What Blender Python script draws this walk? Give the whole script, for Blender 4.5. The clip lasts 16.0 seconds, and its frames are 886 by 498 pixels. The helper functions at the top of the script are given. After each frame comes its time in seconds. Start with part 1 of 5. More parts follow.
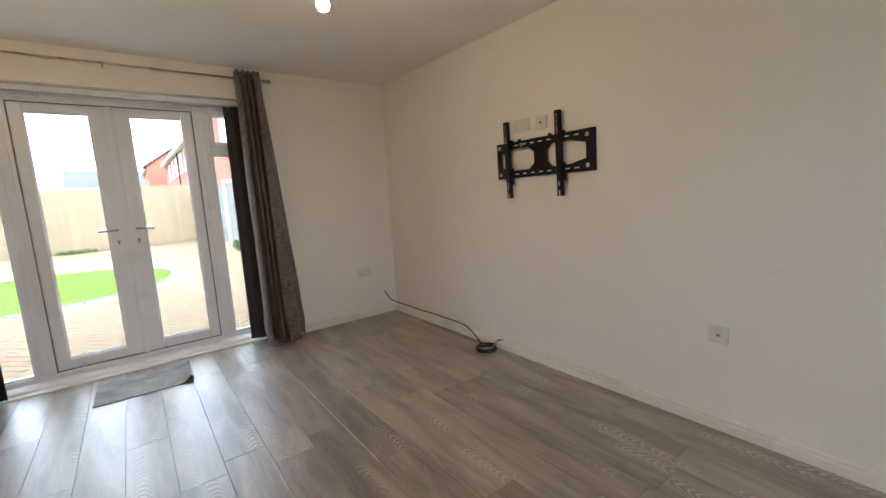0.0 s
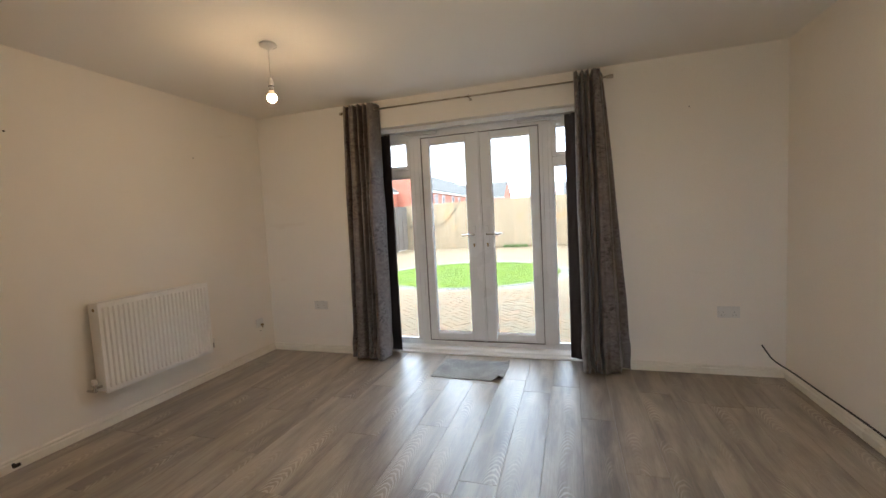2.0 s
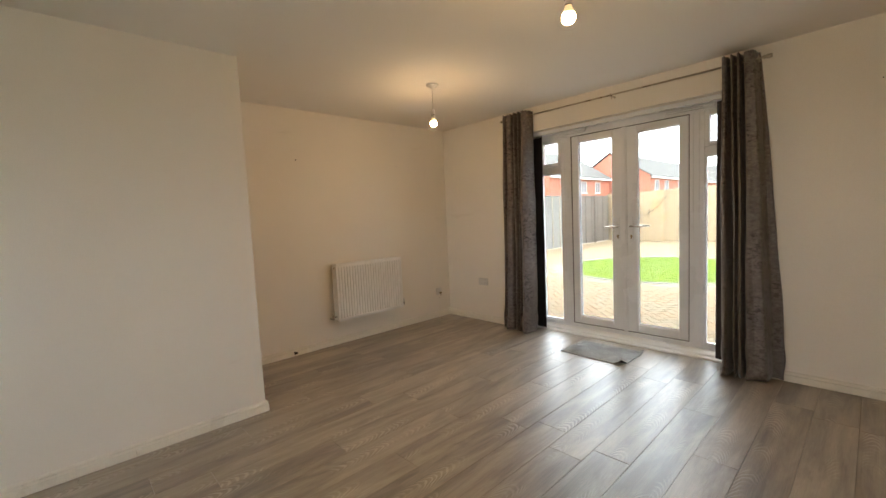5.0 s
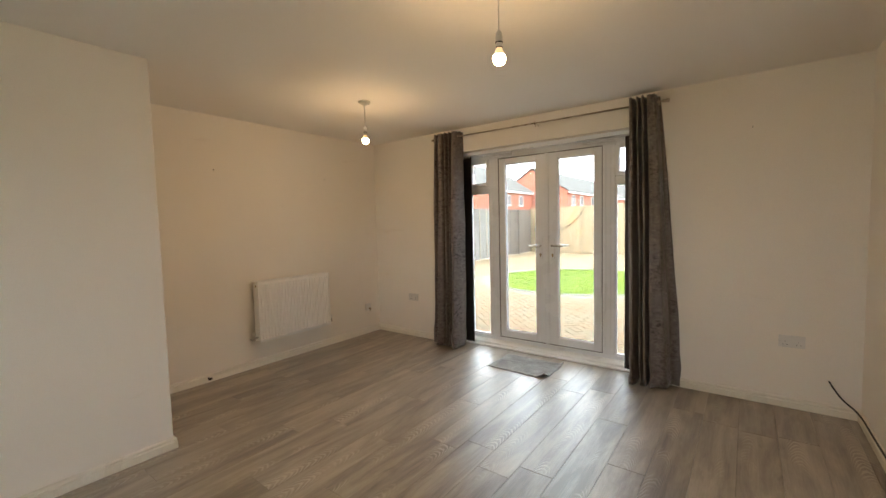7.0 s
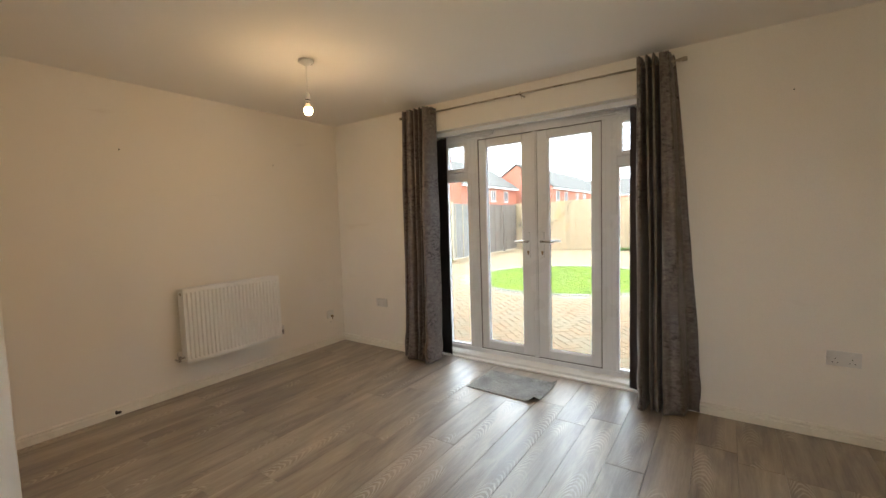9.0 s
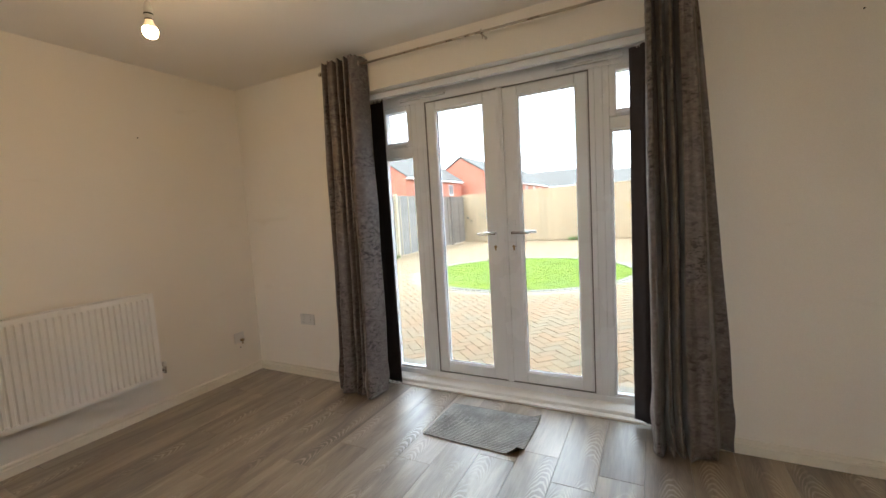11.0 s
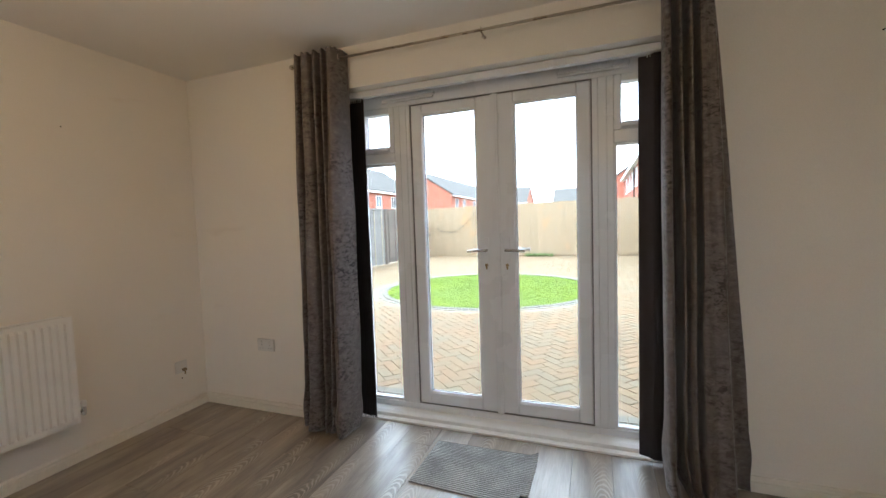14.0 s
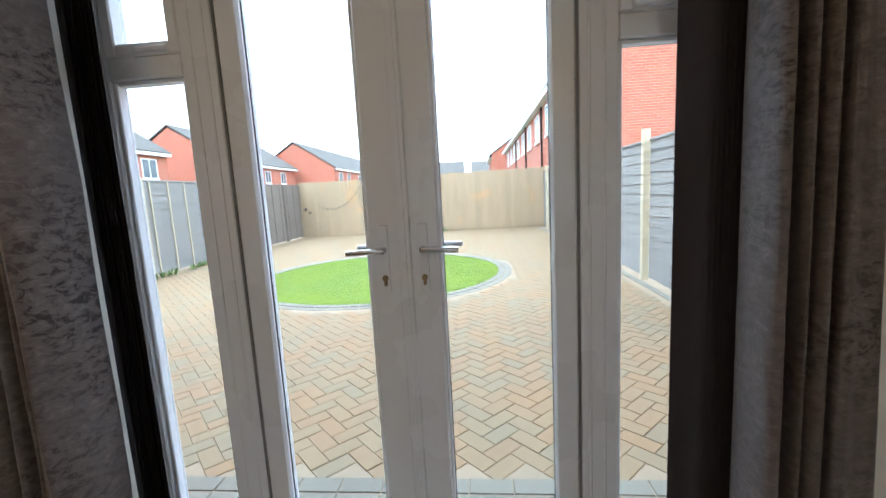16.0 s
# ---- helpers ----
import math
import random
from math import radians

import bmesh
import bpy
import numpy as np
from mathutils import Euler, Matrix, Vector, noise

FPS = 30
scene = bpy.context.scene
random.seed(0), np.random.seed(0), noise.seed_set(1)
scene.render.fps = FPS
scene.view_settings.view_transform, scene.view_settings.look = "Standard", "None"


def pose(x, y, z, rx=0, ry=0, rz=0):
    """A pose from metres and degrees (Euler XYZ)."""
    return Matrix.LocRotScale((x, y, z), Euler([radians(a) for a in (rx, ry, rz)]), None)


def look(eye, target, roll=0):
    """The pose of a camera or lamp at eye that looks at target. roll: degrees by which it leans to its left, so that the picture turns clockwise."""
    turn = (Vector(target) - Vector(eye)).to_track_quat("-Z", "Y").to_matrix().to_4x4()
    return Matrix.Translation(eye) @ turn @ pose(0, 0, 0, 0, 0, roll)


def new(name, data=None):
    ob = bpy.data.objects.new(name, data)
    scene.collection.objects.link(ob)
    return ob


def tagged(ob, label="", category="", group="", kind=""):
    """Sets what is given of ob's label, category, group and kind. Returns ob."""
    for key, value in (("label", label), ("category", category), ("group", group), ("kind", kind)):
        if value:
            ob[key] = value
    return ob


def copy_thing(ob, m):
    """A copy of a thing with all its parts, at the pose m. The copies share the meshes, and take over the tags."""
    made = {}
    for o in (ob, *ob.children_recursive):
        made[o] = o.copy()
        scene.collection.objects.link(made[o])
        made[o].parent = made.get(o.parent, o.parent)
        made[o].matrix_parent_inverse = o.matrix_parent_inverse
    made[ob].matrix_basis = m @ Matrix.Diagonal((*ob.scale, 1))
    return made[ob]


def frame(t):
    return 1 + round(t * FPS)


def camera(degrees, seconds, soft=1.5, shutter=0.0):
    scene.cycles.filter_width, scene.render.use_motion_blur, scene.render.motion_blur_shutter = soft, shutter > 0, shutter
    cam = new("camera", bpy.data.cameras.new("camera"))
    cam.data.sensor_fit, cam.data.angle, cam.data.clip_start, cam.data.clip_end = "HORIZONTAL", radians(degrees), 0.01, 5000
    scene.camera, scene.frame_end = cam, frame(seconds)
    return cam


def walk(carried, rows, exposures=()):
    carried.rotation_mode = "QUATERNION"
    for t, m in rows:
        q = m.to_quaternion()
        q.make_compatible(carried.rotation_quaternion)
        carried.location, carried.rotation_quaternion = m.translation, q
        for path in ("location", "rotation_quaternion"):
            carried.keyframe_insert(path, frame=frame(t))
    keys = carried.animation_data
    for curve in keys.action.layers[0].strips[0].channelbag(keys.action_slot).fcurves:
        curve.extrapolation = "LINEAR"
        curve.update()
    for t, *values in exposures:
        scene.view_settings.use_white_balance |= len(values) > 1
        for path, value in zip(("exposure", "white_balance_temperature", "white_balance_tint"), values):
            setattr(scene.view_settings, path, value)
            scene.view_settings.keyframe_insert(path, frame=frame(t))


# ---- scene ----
cam = camera(94.8, 16.0)
PATH = [
    (0, (0.019, 0.616, 1.288), (1.218, 2.191, 1.005), -3.2),
    (0.5, (0.227, 0.745, 1.268), (1.122, 2.516, 1.015), -2.8),
    (1, (0.417, 0.846, 1.308), (0.871, 2.781, 1.088), -2.7),
    (1.5, (0.626, 0.984, 1.321), (0.47, 2.972, 1.164), -3.3),
    (2, (0.807, 0.984, 1.292), (0.202, 2.884, 1.142), -3.0),
    (2.5, (1.03, 0.948, 1.32), (0.145, 2.735, 1.162), -2.9),
    (3, (1.282, 1.003, 1.291), (0.162, 2.655, 1.165), -3.0),
    (3.5, (1.454, 0.897, 1.316), (0.178, 2.43, 1.174), -3.4),
    (4, (1.605, 0.834, 1.291), (0.133, 2.179, 1.133), -3.0),
    (6.5, (1.663, 0.677, 1.35), (0.376, 2.202, 1.215), -1.6),
    (7, (1.64, 0.737, 1.383), (0.445, 2.335, 1.255), -1.4),
    (7.5, (1.626, 0.834, 1.362), (0.435, 2.435, 1.226), -0.9),
    (8, (1.625, 1.015, 1.357), (0.441, 2.62, 1.21), -0.9),
    (8.5, (1.52, 1.181, 1.347), (0.354, 2.799, 1.196), -1.3),
    (9, (1.348, 1.359, 1.338), (0.21, 2.997, 1.194), -1.8),
    (9.5, (1.203, 1.565, 1.321), (0.121, 3.24, 1.164), -2.5),
    (10, (1.091, 1.817, 1.312), (0.071, 3.528, 1.141), -2.8),
    (12.5, (0.637, 2.202, 1.261), (-0.157, 4.03, 1.09), -3.6),
    (13, (0.608, 2.234, 1.284), (-0.154, 4.076, 1.132), -3.1),
    (13.5, (0.592, 2.264, 1.29), (-0.146, 4.12, 1.177), -2.4),
    (14, (0.563, 2.267, 1.296), (-0.138, 4.136, 1.173), -1.9),
    (14.5, (0.514, 2.378, 1.263), (-0.146, 4.259, 1.107), -1.5),
    (15, (0.403, 2.691, 1.266), (-0.2, 4.586, 1.054), -1.9),
    (15.5, (0.306, 3.05, 1.278), (-0.124, 4.99, 1.048), -2.8),
    (16, (0.241, 3.426, 1.295), (0.063, 5.4, 1.025), -3.1),
]
# exposure of the film camera along the walk
EXPOSURES = [(0.0, 2.25, 5550, 6), (1.5, 2.06, 5450, 6), (2.5, 2.12, 5950, 6), (4.0, 2.15, 6300, 6), (7.0, 2.17, 6250, 5), (9.5, 2.12, 6050, 5), (12.5, 2.03, 5700, 5), (14.0, 1.96, 5550, 5), (15.0, 1.82, 5450, 5), (16.0, 1.7, 5350, 4)]
walk(cam, [(t, look(eye, target, roll)) for t, eye, target, roll in PATH], EXPOSURES)

# ---- sky and sun (bright overcast) ----
SKY, CLOUD = 0.15, 3.4
world = bpy.data.worlds.new("world")
scene.world = world
world.use_nodes = True
wt = world.node_tree
wt.nodes.clear()
w_out = wt.nodes.new("ShaderNodeOutputWorld")
w_sky = wt.nodes.new("ShaderNodeTexSky")
w_sky.sky_type, w_sky.sun_disc = "NISHITA", False
w_sky.sun_elevation, w_sky.sun_rotation = radians(48), radians(150)
w_b1 = wt.nodes.new("ShaderNodeBackground")
w_b1.inputs["Strength"].default_value = SKY
w_b2 = wt.nodes.new("ShaderNodeBackground")
w_b2.inputs["Strength"].default_value = CLOUD
w_b2.inputs["Color"].default_value = (0.93, 0.96, 1.0, 1)
w_mix = wt.nodes.new("ShaderNodeMixShader")
w_co = wt.nodes.new("ShaderNodeTexCoord")
w_map = wt.nodes.new("ShaderNodeMapping")
w_map.inputs["Scale"].default_value = (1.6, 1.6, 4.0)
w_no = wt.nodes.new("ShaderNodeTexNoise")
w_no.inputs["Scale"].default_value, w_no.inputs["Detail"].default_value = 1.8, 6
w_rmp = wt.nodes.new("ShaderNodeMapRange")
w_rmp.inputs["From Min"].default_value, w_rmp.inputs["From Max"].default_value = 0.36, 0.62
w_rmp.inputs["To Min"].default_value, w_rmp.inputs["To Max"].default_value = 0.55, 1.0
wt.links.new(w_co.outputs["Generated"], w_map.inputs["Vector"])
wt.links.new(w_map.outputs["Vector"], w_no.inputs["Vector"])
wt.links.new(w_no.outputs["Fac"], w_rmp.inputs["Value"])
wt.links.new(w_rmp.outputs["Result"], w_mix.inputs["Fac"])
# thin cloud, brighter overhead than at the horizon
w_sep = wt.nodes.new("ShaderNodeSeparateXYZ")
w_grad = wt.nodes.new("ShaderNodeMapRange")
w_grad.inputs["To Min"].default_value, w_grad.inputs["To Max"].default_value = CLOUD, CLOUD * 1.3
wt.links.new(w_co.outputs["Generated"], w_sep.inputs[0])
wt.links.new(w_sep.outputs["Z"], w_grad.inputs["Value"])
wt.links.new(w_grad.outputs["Result"], w_b2.inputs["Strength"])
wt.links.new(w_sky.outputs["Color"], w_b1.inputs["Color"])
wt.links.new(w_b1.outputs["Background"], w_mix.inputs[1])
wt.links.new(w_b2.outputs["Background"], w_mix.inputs[2])
wt.links.new(w_mix.outputs["Shader"], w_out.inputs["Surface"])
sun_lamp = bpy.data.lights.new("sun", "SUN")
sun_lamp.energy, sun_lamp.angle, sun_lamp.color = 1.2, radians(12), (1.0, 0.95, 0.88)
sun_ob = new("sun", sun_lamp)
sun_ob.matrix_world = look((-4, -8, 12), (0, 0, 0))
BULB = 105.0          # glow of the lamp bulbs

# ---- materials ----
def mat(name, color, rough=0.6, vary=0.12, scale=3.0, fine=60.0, bump=0.08, metal=0.0, rnd=0.0, island=0.0, spec=0.5, stretch=(1, 1, 1), dist=0.004, world_co=True, second=None, island_hue=0.0):
    """Base colour with a wide and a fine variation, roughness variation and a fine relief."""
    m = bpy.data.materials.new(name)
    m.use_nodes = True
    nt = m.node_tree
    b = nt.nodes["Principled BSDF"]
    L = nt.links.new
    if world_co:
        co = nt.nodes.new("ShaderNodeNewGeometry").outputs["Position"]
    else:
        co = nt.nodes.new("ShaderNodeTexCoord").outputs["Object"]
    mp = nt.nodes.new("ShaderNodeMapping")
    mp.inputs["Scale"].default_value = stretch
    L(co, mp.inputs["Vector"])
    n1 = nt.nodes.new("ShaderNodeTexNoise")
    n1.inputs["Scale"].default_value, n1.inputs["Detail"].default_value = scale, 5
    n2 = nt.nodes.new("ShaderNodeTexNoise")
    n2.inputs["Scale"].default_value, n2.inputs["Detail"].default_value = fine, 4
    L(mp.outputs["Vector"], n1.inputs["Vector"])
    L(mp.outputs["Vector"], n2.inputs["Vector"])
    add = nt.nodes.new("ShaderNodeMath")
    add.operation = "ADD"
    L(n1.outputs["Fac"], add.inputs[0])
    L(n2.outputs["Fac"], add.inputs[1])
    last = add.outputs[0]
    lo, hi = 0.7, 1.3
    if rnd or island:
        src = nt.nodes.new("ShaderNodeNewGeometry").outputs["Random Per Island"] if island else nt.nodes.new("ShaderNodeObjectInfo").outputs["Random"]
        mad = nt.nodes.new("ShaderNodeMath")
        mad.operation = "MULTIPLY_ADD"
        k = (rnd or island) / max(vary, 0.01) * 0.6
        mad.inputs[1].default_value = k
        L(src, mad.inputs[0])
        L(last, mad.inputs[2])
        last = mad.outputs[0]
        hi += k
    rng = nt.nodes.new("ShaderNodeMapRange")
    rng.inputs["From Min"].default_value, rng.inputs["From Max"].default_value = lo, hi
    L(last, rng.inputs["Value"])
    mix = nt.nodes.new("ShaderNodeMix")
    mix.data_type = "RGBA"
    spread = max(vary, rnd, island)
    dark = tuple(c * (1 - spread) for c in color) + (1,)
    lite = (second or tuple(min(1, c * (1 + spread * 0.7)) for c in color))[:3] + (1,)
    mix.inputs[6].default_value, mix.inputs[7].default_value = dark, lite
    L(rng.outputs["Result"], mix.inputs["Factor"])
    L(mix.outputs[2], b.inputs["Base Color"])
    rr = nt.nodes.new("ShaderNodeMapRange")
    rr.inputs["From Min"].default_value, rr.inputs["From Max"].default_value = 0.3, 0.7
    rr.inputs["To Min"].default_value, rr.inputs["To Max"].default_value = max(0.02, rough - 0.08), min(1, rough + 0.08)
    L(n1.outputs["Fac"], rr.inputs["Value"])
    L(rr.outputs["Result"], b.inputs["Roughness"])
    b.inputs["Metallic"].default_value = metal
    b.inputs["Specular IOR Level"].default_value = spec
    if bump:
        bp = nt.nodes.new("ShaderNodeBump")
        bp.inputs["Strength"].default_value, bp.inputs["Distance"].default_value = bump, dist
        L(n2.outputs["Fac"], bp.inputs["Height"])
        L(bp.outputs["Normal"], b.inputs["Normal"])
    return m


def ramp_mat(name, colors, rough, island=True, grain=140.0, bump=0.25):
    """Pieces of several colours, picked piece by piece, with grain."""
    m = mat(name, (0.5, 0.5, 0.5), rough, 0.1, 2.0, grain, bump, dist=0.003)
    nt = m.node_tree
    L = nt.links.new
    b = nt.nodes["Principled BSDF"]
    src = nt.nodes.new("ShaderNodeNewGeometry").outputs["Random Per Island"] if island else nt.nodes.new("ShaderNodeObjectInfo").outputs["Random"]
    ramp = nt.nodes.new("ShaderNodeValToRGB")
    el = ramp.color_ramp.elements
    while len(el) < len(colors):
        el.new(0.5)
    for i, c in enumerate(colors):
        el[i].position = i / (len(colors) - 1)
        el[i].color = (*c, 1)
    L(src, ramp.inputs["Fac"])
    old = b.inputs["Base Color"].links[0].from_socket
    mul = nt.nodes.new("ShaderNodeMix")
    mul.data_type, mul.blend_type = "RGBA", "MULTIPLY"
    mul.inputs["Factor"].default_value = 1
    sc = nt.nodes.new("ShaderNodeVectorMath")
    sc.operation = "SCALE"
    sc.inputs["Scale"].default_value = 2.0
    L(old, sc.inputs[0])
    L(ramp.outputs["Color"], mul.inputs[6])
    L(sc.outputs[0], mul.inputs[7])
    L(mul.outputs[2], b.inputs["Base Color"])
    return m


def plank_mat():
    """Grey-brown oak laminate: long grain, arched figure, pores, a few knots, another piece of it on each board."""
    m = bpy.data.materials.new("oak_laminate")
    m.use_nodes = True
    nt = m.node_tree
    b = nt.nodes["Principled BSDF"]
    N, L = nt.nodes.new, nt.links.new
    co = N("ShaderNodeTexCoord").outputs["Object"]
    rnd = N("ShaderNodeObjectInfo").outputs["Random"]
    wn = N("ShaderNodeTexWhiteNoise")
    wn.noise_dimensions = "1D"
    L(rnd, wn.inputs["W"])
    off = N("ShaderNodeVectorMath")
    off.operation = "MULTIPLY_ADD"
    off.inputs[1].default_value, off.inputs[2].default_value = (0.16, 1.7, 9.0), (-0.08, -0.85, 0)
    L(wn.outputs["Color"], off.inputs[0])
    pos = N("ShaderNodeVectorMath")
    pos.operation = "ADD"
    L(co, pos.inputs[0])
    L(off.outputs[0], pos.inputs[1])

    def scaled(v):
        mp = N("ShaderNodeMapping")
        mp.inputs["Scale"].default_value = v
        L(pos.outputs[0], mp.inputs["Vector"])
        return mp.outputs["Vector"]

    def noise_tex(vec, s, d=4, rough=0.55, distortion=0.0):
        n = N("ShaderNodeTexNoise")
        n.inputs["Scale"].default_value, n.inputs["Detail"].default_value = s, d
        n.inputs["Roughness"].default_value, n.inputs["Distortion"].default_value = rough, distortion
        L(vec, n.inputs["Vector"])
        return n.outputs["Fac"]

    def ranged(v, a, c, lo=0.0, hi=1.0):
        r = N("ShaderNodeMapRange")
        for k, x in (("From Min", a), ("From Max", c), ("To Min", lo), ("To Max", hi)):
            r.inputs[k].default_value = x
        L(v, r.inputs["Value"])
        return r.outputs["Result"]

    def op(kind, a, c):
        o = N("ShaderNodeMath")
        o.operation = kind
        for i, v in enumerate((a, c)):
            if isinstance(v, float):
                o.inputs[i].default_value = v
            else:
                L(v, o.inputs[i])
        return o.outputs[0]

    broad = noise_tex(scaled((5, 0.9, 1)), 1.6, 4, 0.6, 0.6)
    streak = noise_tex(scaled((55, 1.6, 1)), 1.5, 5, 0.65, 0.3)
    pores = noise_tex(scaled((420, 14, 1)), 1.0, 3, 0.6)
    # arched figure: stacked parabolas down the board's middle
    sp = N("ShaderNodeSeparateXYZ")
    L(pos.outputs[0], sp.inputs[0])
    warp = noise_tex(scaled((14, 5, 1)), 1.3, 3)
    x2 = op("MULTIPLY", op("MULTIPLY", sp.outputs["X"], sp.outputs["X"]), 42.0)
    c = op("ADD", op("ADD", sp.outputs["Y"], x2), op("MULTIPLY", warp, 0.085))
    arch = op("SINE", op("MULTIPLY", c, 160.0), 0.0)
    near_mid = ranged(op("ABSOLUTE", sp.outputs["X"], 0.0), 0.030, 0.062, 1.0, 0.0)
    where = ranged(noise_tex(scaled((3.0, 1.3, 1)), 1.5, 2), 0.47, 0.58)
    fig = op("MULTIPLY", op("MULTIPLY", ranged(arch, 0.05, 0.75), near_mid), where)
    knot = ranged(noise_tex(scaled((9, 2.6, 1)), 1.2, 2, 0.4, 0.8), 0.70, 0.80)
    tone = op("ADD", op("MULTIPLY", broad, 0.76), op("MULTIPLY", streak, 0.24))
    tone = op("ADD", tone, op("MULTIPLY", op("SUBTRACT", pores, 0.5), 0.22))
    tone = op("ADD", tone, op("MULTIPLY", op("SUBTRACT", rnd, 0.55), 0.12))
    ramp = N("ShaderNodeValToRGB")
    cols = ((0.33, (0.115, 0.086, 0.060)), (0.43, (0.200, 0.155, 0.110)), (0.53, (0.285, 0.229, 0.166)), (0.68, (0.415, 0.343, 0.260)))
    el = ramp.color_ramp.elements
    el.new(0.5), el.new(0.6)
    for e, (p, c) in zip(el, cols):
        e.position, e.color = p, (*c, 1)
    L(tone, ramp.inputs["Fac"])
    m1 = N("ShaderNodeMix")
    m1.data_type = "RGBA"
    m1.inputs[7].default_value = (0.56, 0.49, 0.40, 1)
    L(op("MULTIPLY", fig, 0.60), m1.inputs["Factor"])
    L(ramp.outputs["Color"], m1.inputs[6])
    m2 = N("ShaderNodeMix")
    m2.data_type = "RGBA"
    m2.inputs[7].default_value = (0.07, 0.052, 0.04, 1)
    L(op("MULTIPLY", knot, 0.7), m2.inputs["Factor"])
    L(m1.outputs[2], m2.inputs[6])
    L(m2.outputs[2], b.inputs["Base Color"])
    L(ranged(streak, 0.3, 0.7, 0.30, 0.42), b.inputs["Roughness"])
    b.inputs["Coat Weight"].default_value, b.inputs["Coat Roughness"].default_value, b.inputs["Coat IOR"].default_value = 1.0, 0.45, 1.8
    b.inputs["Specular IOR Level"].default_value = 0.5
    bp = N("ShaderNodeBump")
    bp.inputs["Strength"].default_value, bp.inputs["Distance"].default_value = 0.10, 0.0015
    L(op("ADD", pores, op("MULTIPLY", streak, 0.6)), bp.inputs["Height"])
    L(bp.outputs["Normal"], b.inputs["Normal"])
    return m


def brick_mat():
    m = mat("red_brickwork", (0.42, 0.13, 0.075), 0.85, 0.15, 1.2, 50, 0.2, world_co=False)
    nt = m.node_tree
    L = nt.links.new
    b = nt.nodes["Principled BSDF"]
    old = b.inputs["Base Color"].links[0].from_socket
    geo = nt.nodes.new("ShaderNodeTexCoord")
    sep = nt.nodes.new("ShaderNodeSeparateXYZ")
    L(geo.outputs["Object"], sep.inputs[0])
    ad = nt.nodes.new("ShaderNodeMath")
    ad.operation = "ADD"
    L(sep.outputs["X"], ad.inputs[0])
    L(sep.outputs["Y"], ad.inputs[1])
    com = nt.nodes.new("ShaderNodeCombineXYZ")
    L(ad.outputs[0], com.inputs["X"])
    L(sep.outputs["Z"], com.inputs["Y"])
    br = nt.nodes.new("ShaderNodeTexBrick")
    br.inputs["Scale"].default_value = 1.0
    br.inputs["Brick Width"].default_value, br.inputs["Row Height"].default_value = 0.225, 0.075
    br.inputs["Mortar Size"].default_value = 0.006
    br.inputs["Color1"].default_value = (0.50, 0.155, 0.085, 1)
    br.inputs["Color2"].default_value = (0.36, 0.10, 0.06, 1)
    br.inputs["Mortar"].default_value = (0.45, 0.36, 0.30, 1)
    L(com.outputs[0], br.inputs["Vector"])
    mx = nt.nodes.new("ShaderNodeMix")
    mx.data_type = "RGBA"
    mx.inputs["Factor"].default_value = 0.3
    L(br.outputs["Color"], mx.inputs[6])
    L(old, mx.inputs[7])
    L(mx.outputs[2], b.inputs["Base Color"])
    return m


def glass_mat(name, tint=(0.98, 1.0, 0.99)):
    m = bpy.data.materials.new(name)
    m.use_nodes = True
    nt = m.node_tree
    b = nt.nodes["Principled BSDF"]
    b.inputs["Base Color"].default_value = (*tint, 1)
    b.inputs["Roughness"].default_value = 0.0
    b.inputs["IOR"].default_value = 1.12
    b.inputs["Transmission Weight"].default_value = 1.0
    return m


def glow_mat(name, color, strength):
    m = bpy.data.materials.new(name)
    m.use_nodes = True
    b = m.node_tree.nodes["Principled BSDF"]
    b.inputs["Base Color"].default_value = (0.9, 0.9, 0.9, 1)
    b.inputs["Emission Color"].default_value = (*color, 1)
    b.inputs["Emission Strength"].default_value = strength
    return m


def noise_into(nt, vec, scale, detail=4, rough=0.55, distortion=0.0, stretch=(1, 1, 1)):
    mp = nt.nodes.new("ShaderNodeMapping")
    mp.inputs["Scale"].default_value = stretch
    nt.links.new(vec, mp.inputs["Vector"])
    n = nt.nodes.new("ShaderNodeTexNoise")
    n.inputs["Scale"].default_value, n.inputs["Detail"].default_value = scale, detail
    n.inputs["Roughness"].default_value, n.inputs["Distortion"].default_value = rough, distortion
    nt.links.new(mp.outputs["Vector"], n.inputs["Vector"])
    return n.outputs["Fac"]


def step_range(nt, v, a, c, lo=0.0, hi=1.0):
    r = nt.nodes.new("ShaderNodeMapRange")
    for k, x in (("From Min", a), ("From Max", c), ("To Min", lo), ("To Max", hi)):
        r.inputs[k].default_value = x
    nt.links.new(v, r.inputs["Value"])
    return r.outputs["Result"]


def tint_over(nt, amount, color):
    """Mix a stain, highlight or crease shade of this colour over the material's base colour."""
    b = nt.nodes["Principled BSDF"]
    old = b.inputs["Base Color"].links[0].from_socket
    mx = nt.nodes.new("ShaderNodeMix")
    mx.data_type = "RGBA"
    nt.links.new(amount, mx.inputs["Factor"])
    nt.links.new(old, mx.inputs[6])
    mx.inputs[7].default_value = (*color, 1)
    nt.links.new(mx.outputs[2], b.inputs["Base Color"])


